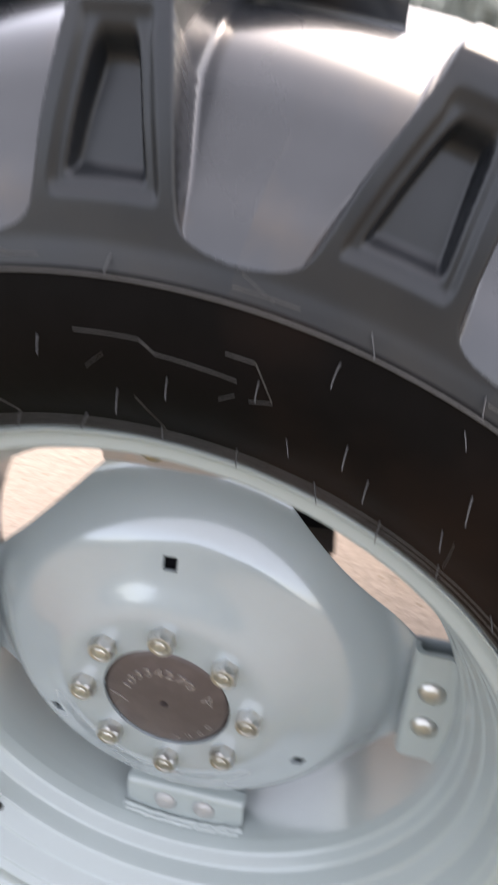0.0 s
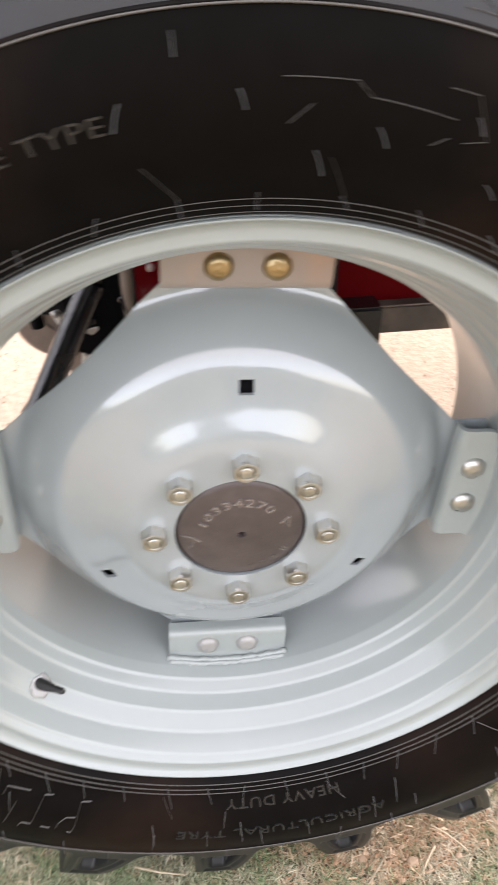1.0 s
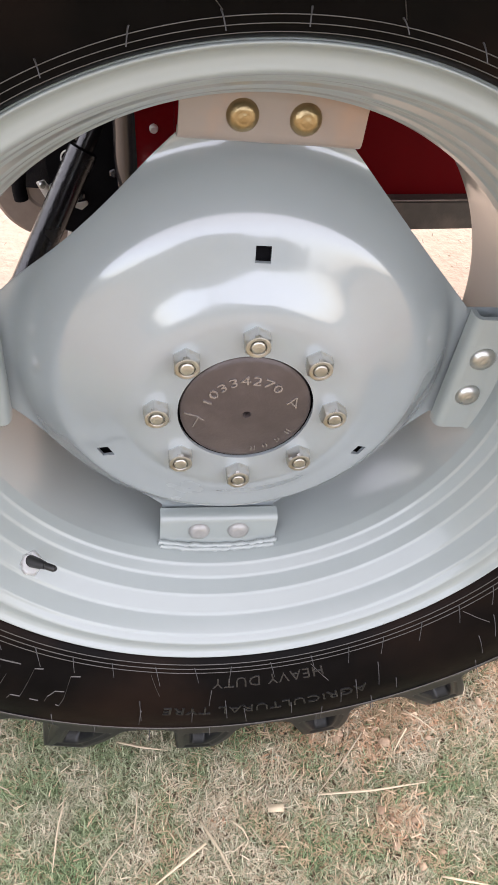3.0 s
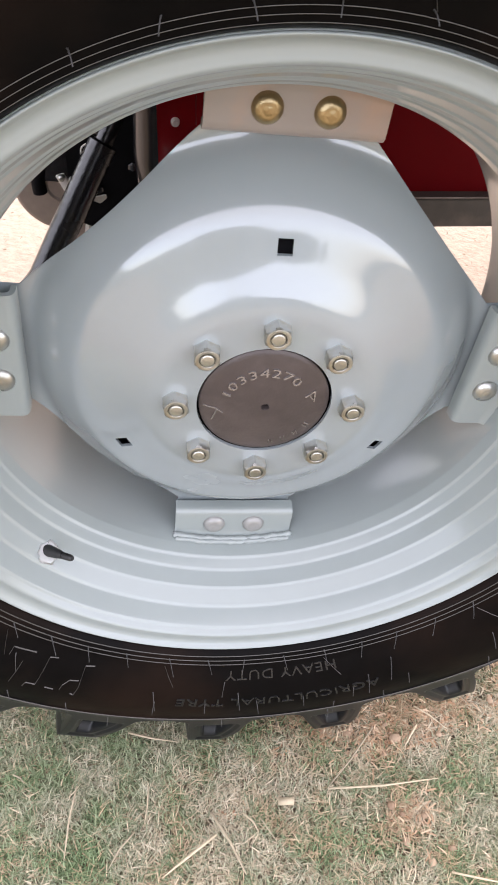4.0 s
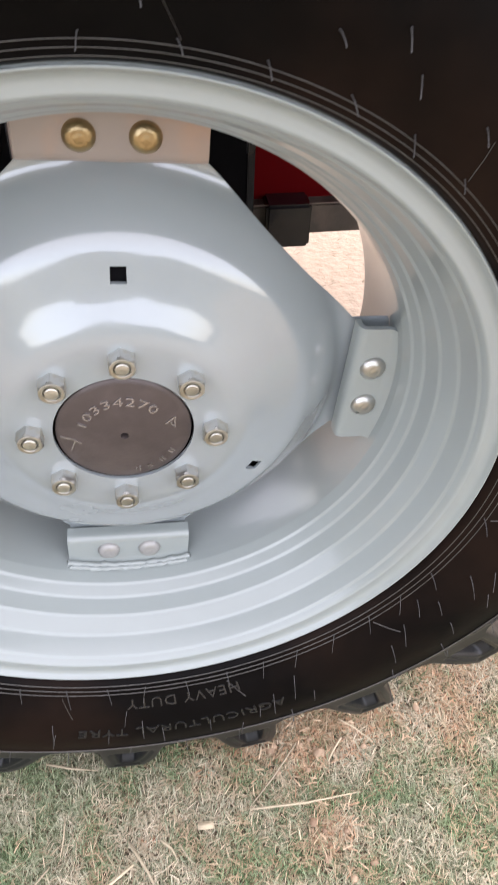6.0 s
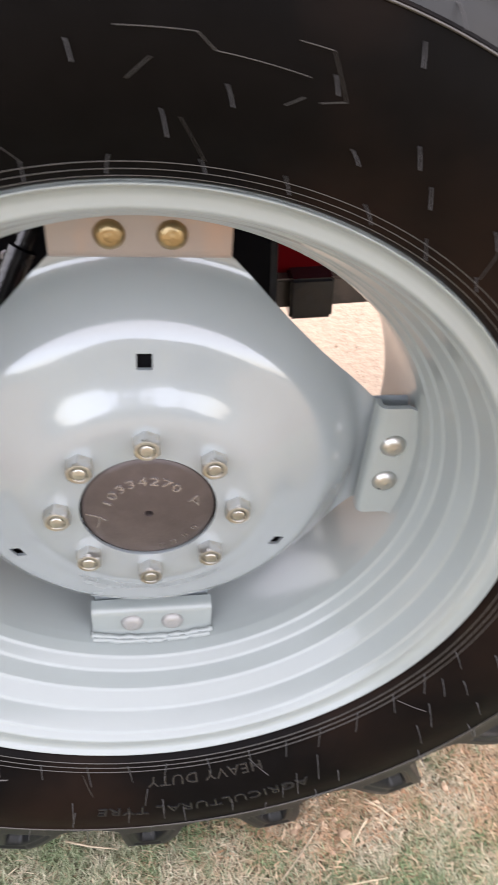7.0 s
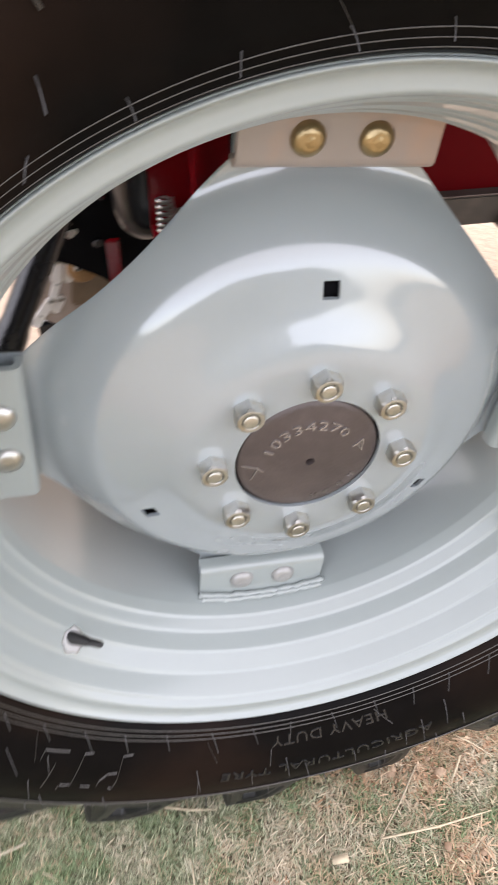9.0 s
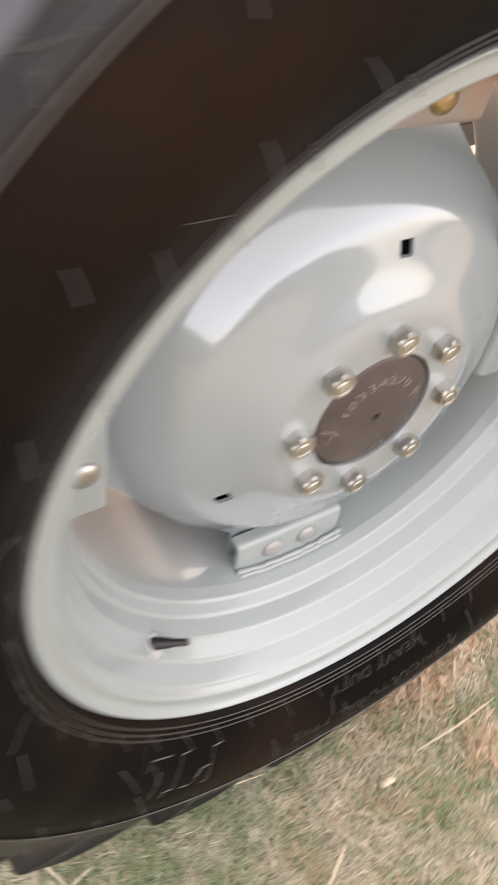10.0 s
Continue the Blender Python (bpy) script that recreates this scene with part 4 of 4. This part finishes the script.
# unseen slab, added to keep sun and sky off the ground and linkage below
tpart("shade_slab", slab([(-0.50, 0.345, 1.10), (1.8, 0.345, 1.10), (1.8, 1.95, 1.10), (-0.50, 1.95, 1.10)], (0, 0, 0.03), 0.004), M_BLACK, "unseen black slab added above the linkage to cast shade")
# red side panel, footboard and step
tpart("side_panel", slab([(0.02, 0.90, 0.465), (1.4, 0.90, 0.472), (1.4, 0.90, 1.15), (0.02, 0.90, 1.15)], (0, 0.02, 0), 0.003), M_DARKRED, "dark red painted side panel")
tpart("panel_rib", slab([(0.214, 0.58, 0.55), (0.226, 0.58, 0.55), (0.226, 0.58, 0.98), (0.214, 0.58, 0.98)], (0, 0.02, 0), 0.002), M_BLACK)
tpart("footboard", slab([(0.02, 0.86, 0.412), (1.4, 0.86, 0.420), (1.4, 0.86, 0.484), (0.02, 0.86, 0.480)], (0, 0.038, 0), 0.003), M_FOOT, "dusty black footboard edge")
tpart("footboard_trim", tube([(0.02, 0.855, 0.4845), (1.4, 0.855, 0.4905)], 0.0018, 8), M_DUSTY, "thin dusty trim along the footboard")
for x in (0.247, 0.262):
    tpart("footboard_strut", slab([(x, 0.845, 0.415), (x + 0.007, 0.845, 0.415), (x + 0.007, 0.845, 0.482), (x, 0.845, 0.482)], (0, 0.012, 0), 0.001), M_BLACK)
tpart("mounting_boss", along_y([(0.0, 0.835), (0.020, 0.835), (0.034, 0.838), (0.037, 0.843), (0.037, 0.92), (0.0, 0.92)], 0.738, 0.428, 28), M_FOOT, "dark brown round mounting boss")
tpart("bolt", along_y([(0.0, 0.824), (0.006, 0.824), (0.0085, 0.827), (0.0085, 0.84)], 0.738, 0.462, 6), M_NUT)
tpart("battery_box", slab([(0.30, 0.84, 0.392), (0.397, 0.84, 0.392), (0.397, 0.84, 0.490), (0.30, 0.84, 0.490)], (0, 0.12, 0), 0.006), M_BLACK, "black step box under the footboard")

# ---- grass and straw ----
M_STEM = material("pale_dry_stem", (0.40, 0.35, 0.26), rough=0.7, grain=90, amount=0.25, per_object=0.15)


def blades(name, count, box, length, width, mat, seed, keep, flat, label, category):
    """Many bent blades in one mesh."""
    g = np.random.RandomState(seed)
    x = g.uniform(box[0], box[1], count)
    y = g.uniform(box[2], box[3], count)
    k = np.array([keep(a, b) for a, b in zip(x, y)]) > g.uniform(0, 1, count)
    x, y = x[k], y[k]
    m = len(x)
    z = np.array([-0.010 + 0.012 * noise.noise((a * 3.1, b * 3.1, 0.3)) + 0.006 * noise.noise((a * 13, b * 13, 5)) for a, b in zip(x, y)])
    L = g.uniform(0.6, 1.4, m) * length
    w = g.uniform(0.6, 1.4, m) * width / 2
    head = g.uniform(0, 2 * np.pi, m)
    lean = g.uniform(flat[0], flat[1], m)
    curl = g.uniform(0.1, 0.9, m)
    dx, dy = np.cos(head), np.sin(head)
    verts = np.zeros((m, 7, 3))
    px, py, pz = x.copy(), y.copy(), z + g.uniform(0, flat[2], m)
    for s in range(4):
        ww = w * (1, 0.9, 0.65, 0)[s]
        if s < 3:
            verts[:, 2 * s] = np.stack([px - dy * ww, py + dx * ww, pz], 1)
            verts[:, 2 * s + 1] = np.stack([px + dy * ww, py - dx * ww, pz], 1)
        else:
            verts[:, 6] = np.stack([px, py, pz], 1)
        ang = np.minimum(lean + curl * s / 3, 1.62)
        px = px + dx * np.sin(ang) * L / 3
        py = py + dy * np.sin(ang) * L / 3
        pz = pz + np.cos(ang) * L / 3
    faces = []
    for i in range(m):
        o = 7 * i
        faces += [(o, o + 1, o + 3, o + 2), (o + 2, o + 3, o + 5, o + 4), (o + 4, o + 5, o + 6)]
    me = bpy.data.meshes.new(name)
    me.from_pydata(verts.reshape(-1, 3).tolist(), [], faces)
    me.materials.append(mat)
    return tagged(new(name, me), label, category, kind="stuff")


def dryness(x, y):
    """How bare and strawy the lawn is at a place, 0 to 1."""
    v = 0.45 + 0.60 * noise.noise((x * 5.2 + 3, y * 5.2, 1.7)) + 0.25 * noise.noise((x * 17, y * 17, 4))
    v += 0.75 * math.exp(-((x - 0.21) ** 2 / 0.010 + (y + 0.07) ** 2 / 0.006))
    v += 0.6 * math.exp(-((x - 0.26) ** 2 / 0.003 + (y + 0.21) ** 2 / 0.003))
    v += 0.5 * math.exp(-((x - 0.31) ** 2 / 0.006 + (y + 0.045) ** 2 / 0.003))
    v += 0.4 * smooth01((x - 0.25) / 0.2) * smooth01((y + 0.15) / 0.1)
    v -= 0.35 * smooth01((-0.05 - x) / 0.25)
    return max(0.0, min(1.0, v))


NEAR = (-0.62, 0.78, -0.46, 0.16)
WIDE = (-1.3, 1.6, -1.1, 0.35)


def outside(a, b):
    return not (NEAR[0] < a < NEAR[1] and NEAR[2] < b < NEAR[3])


blades("grass", 150000, NEAR, 0.019, 0.0014, M_GRASS, 1, lambda a, b: 1.05 - 0.95 * dryness(a, b), (0.2, 1.3, 0.006), "short dusty green lawn grass", "grass")
blades("dry_grass", 85000, NEAR, 0.017, 0.0014, M_DRY, 2, lambda a, b: 0.14 + 0.80 * dryness(a, b), (0.9, 1.6, 0.013), "dry straw-coloured grass clippings", "grass")
blades("leaf_litter", 30000, (-0.3, 0.7, -0.46, 0.16), 0.011, 0.0028, M_LITTER, 3, lambda a, b: smooth01((dryness(a, b) - 0.70) / 0.24), (1.0, 1.6, 0.010), "brown leaf and chaff litter", "litter")
blades("outer_grass", 42000, WIDE, 0.026, 0.0026, M_GRASS, 5, lambda a, b: outside(a, b) * (1.1 - dryness(a, b)), (0.4, 1.4, 0.006), "short dusty lawn grass further out", "grass")

M_CHAFF = island_material("dark_chaff", [(0.055, 0.040, 0.028), (0.11, 0.08, 0.055), (0.26, 0.19, 0.125), (0.07, 0.05, 0.035)])
blades("chaff", 3600, (-1.3, 1.7, 0.95, 2.1), 0.022, 0.0022, M_CHAFF, 7, lambda a, b: 0.35 + 0.65 * smooth01(noise.noise((a * 4, b * 4, 2.2)) * 2), (1.3, 1.6, 0.006), "dark bits of chaff scattered on the sand", "chaff")

# crumbs of earth and curled shavings on the bare patches
PATCHES = ((0.215, -0.075, 0.055, 0.040, 0.55), (0.262, -0.21, 0.030, 0.032, 0.2), (0.33, -0.055, 0.07, 0.03, 0.25))
g = random.Random(33)


def on_patch():
    pick = g.random()
    for cx, cy, sx, sy, share in PATCHES:
        if pick < share:
            break
        pick -= share
    return g.gauss(cx, sx * 0.75), g.gauss(cy, sy * 0.75)


bm = bmesh.new()
for i in range(26):
    x, y = on_patch()
    size = g.uniform(0.002, 0.0065) * (1.5 if i % 9 == 0 else 1)
    made = bmesh.ops.create_icosphere(bm, subdivisions=2, radius=1.0)
    sx, sy, sz = g.uniform(0.8, 1.3), g.uniform(0.8, 1.3), g.uniform(0.5, 0.8)
    for vtx in made["verts"]:
        k = 1 + 0.35 * noise.noise(vtx.co * 1.6 + Vector((i * 3.1, 0, 0)))
        vtx.co = Vector((vtx.co.x * sx * k, vtx.co.y * sy * k, vtx.co.z * sz * k)) * size + Vector((x, y, 0.002 + size * 0.1))
M_CLOD = island_material("dry_tan_earth", [(0.30, 0.20, 0.125), (0.42, 0.30, 0.20), (0.25, 0.16, 0.10), (0.36, 0.25, 0.165)])
tagged(link_mesh("earth_crumbs", bm, M_CLOD), "dry tan crumbs of earth on the bare patches", "earth", kind="stuff")
bm = bmesh.new()
for i in range(120):
    x, y = on_patch()
    a, ln, w = g.uniform(0, 6.28), g.uniform(0.008, 0.019), g.uniform(0.0005, 0.0011)
    d, s = Vector((math.cos(a), math.sin(a), g.uniform(-0.15, 0.25))), Vector((-math.sin(a), math.cos(a), g.uniform(-0.4, 0.4)))
    c = Vector((x, y, g.uniform(0.008, 0.014)))
    rows = []
    for k in range(4):
        p = c + d * ln * (k / 3 - 0.5) + Vector((0, 0, 0.10 * ln * (1 - (k / 1.5 - 1) ** 2)))
        rows.append([bm.verts.new(p - s * w), bm.verts.new(p + s * w), bm.verts.new(p + s * w - Vector((0, 0, 0.0007))), bm.verts.new(p - s * w - Vector((0, 0, 0.0007)))])
    for p, q in zip(rows, rows[1:]):
        for e in range(4):
            bm.faces.new((p[e], p[(e + 1) % 4], q[(e + 1) % 4], q[e]))
    bm.faces.new(rows[0])
    bm.faces.new(rows[-1][::-1])
M_SHAVING = island_material("pale_wood_shavings", [(0.50, 0.34, 0.215), (0.62, 0.46, 0.31), (0.36, 0.225, 0.13), (0.55, 0.39, 0.25)])
tagged(link_mesh("wood_shavings", bm, M_SHAVING, smooth=False), "pale curled wood shavings among the grass", "shavings", kind="stuff")

# single straws lying on the grass
STRAWS = [(-0.262, -0.126, -0.274, -0.228), (-0.153, -0.134, -0.159, -0.188), (-0.059, -0.18, -0.013, -0.268), (-0.053, -0.212, -0.134, -0.262), (0.015, -0.194, 0.035, -0.226),
          (0.127, -0.161, 0.305, -0.159), (0.296, -0.04, 0.344, -0.084), (-0.185, -0.049, -0.103, -0.07), (-0.173, -0.198, -0.211, -0.246), (0.287, -0.291, 0.364, -0.312),
          (0.293, -0.072, 0.263, -0.107), (0.217, -0.071, 0.124, -0.161), (-0.361, -0.101, -0.343, -0.115), (-0.011, -0.185, 0.011, -0.214)]
rng = random.Random(8)
for x0, y0, x1, y1 in STRAWS:
    a, b = Vector((x0, y0, 0.016)), Vector((x1, y1, 0.014))
    mid = (a + b) / 2 + Vector((rng.uniform(-1, 1), rng.uniform(-1, 1), 0.6)) * 0.004
    w = rng.uniform(0.0009, 0.0018) * (1.5 if (b - a).length > 0.09 else 1)
    bm = tube([p - a for p in (a, (a + mid) / 2, mid, (mid + b) / 2, b)], w, 7, taper=[w, w * 1.1, w, w * 0.8, w * 0.35])
    for vtx in bm.verts:
        vtx.co.z *= 0.8
    ob = link_mesh("straw", bm, M_STRAW)
    ob.location = a
    tagged(ob, "dry pale straw stalk lying on the grass", "straw", "straws on the grass")
bm = slab([(-0.0125, -0.005, 0.0), (0.0115, -0.007, 0.001), (0.0125, 0.004, 0.002), (-0.011, 0.006, 0.0)], (0, 0, 0.003), 0.0006)
chip = link_mesh("wood_chip", bm, M_STRAW)
chip.location = (0.057, -0.174, 0.015)
tagged(chip, "pale flat wood chip lying on the grass", "chip")

# long wavy dry stems beside the tyre
STEMS = [[(-0.439, -0.016), (-0.421, -0.056), (-0.423, -0.077), (-0.434, -0.089), (-0.438, -0.103), (-0.421, -0.114), (-0.412, -0.130), (-0.417, -0.143), (-0.436, -0.150), (-0.460, -0.153)],
         [(-0.442, -0.012), (-0.454, -0.033), (-0.454, -0.059)], [(-0.480, -0.083), (-0.446, -0.068), (-0.416, -0.063), (-0.382, -0.057)],
         [(-0.475, -0.086), (-0.449, -0.083), (-0.445, -0.097), (-0.450, -0.106), (-0.445, -0.114)]]
rng = random.Random(15)
for run in STEMS:
    x0, y0 = run[0]
    pts = spline([(x - x0, y - y0, 0.004 * rng.uniform(-0.5, 1)) for x, y in run], 5)
    n = len(pts)
    stem = link_mesh("dry_stem", tube(pts, 0.002, 7, taper=[0.0021 * (1 - 0.35 * k / n) for k in range(n)]), M_STEM)
    stem.location = (x0, y0, 0.014)
    tagged(stem, "long wavy pale dry plant stem lying on the grass", "plant stem", "dry stems on the grass")
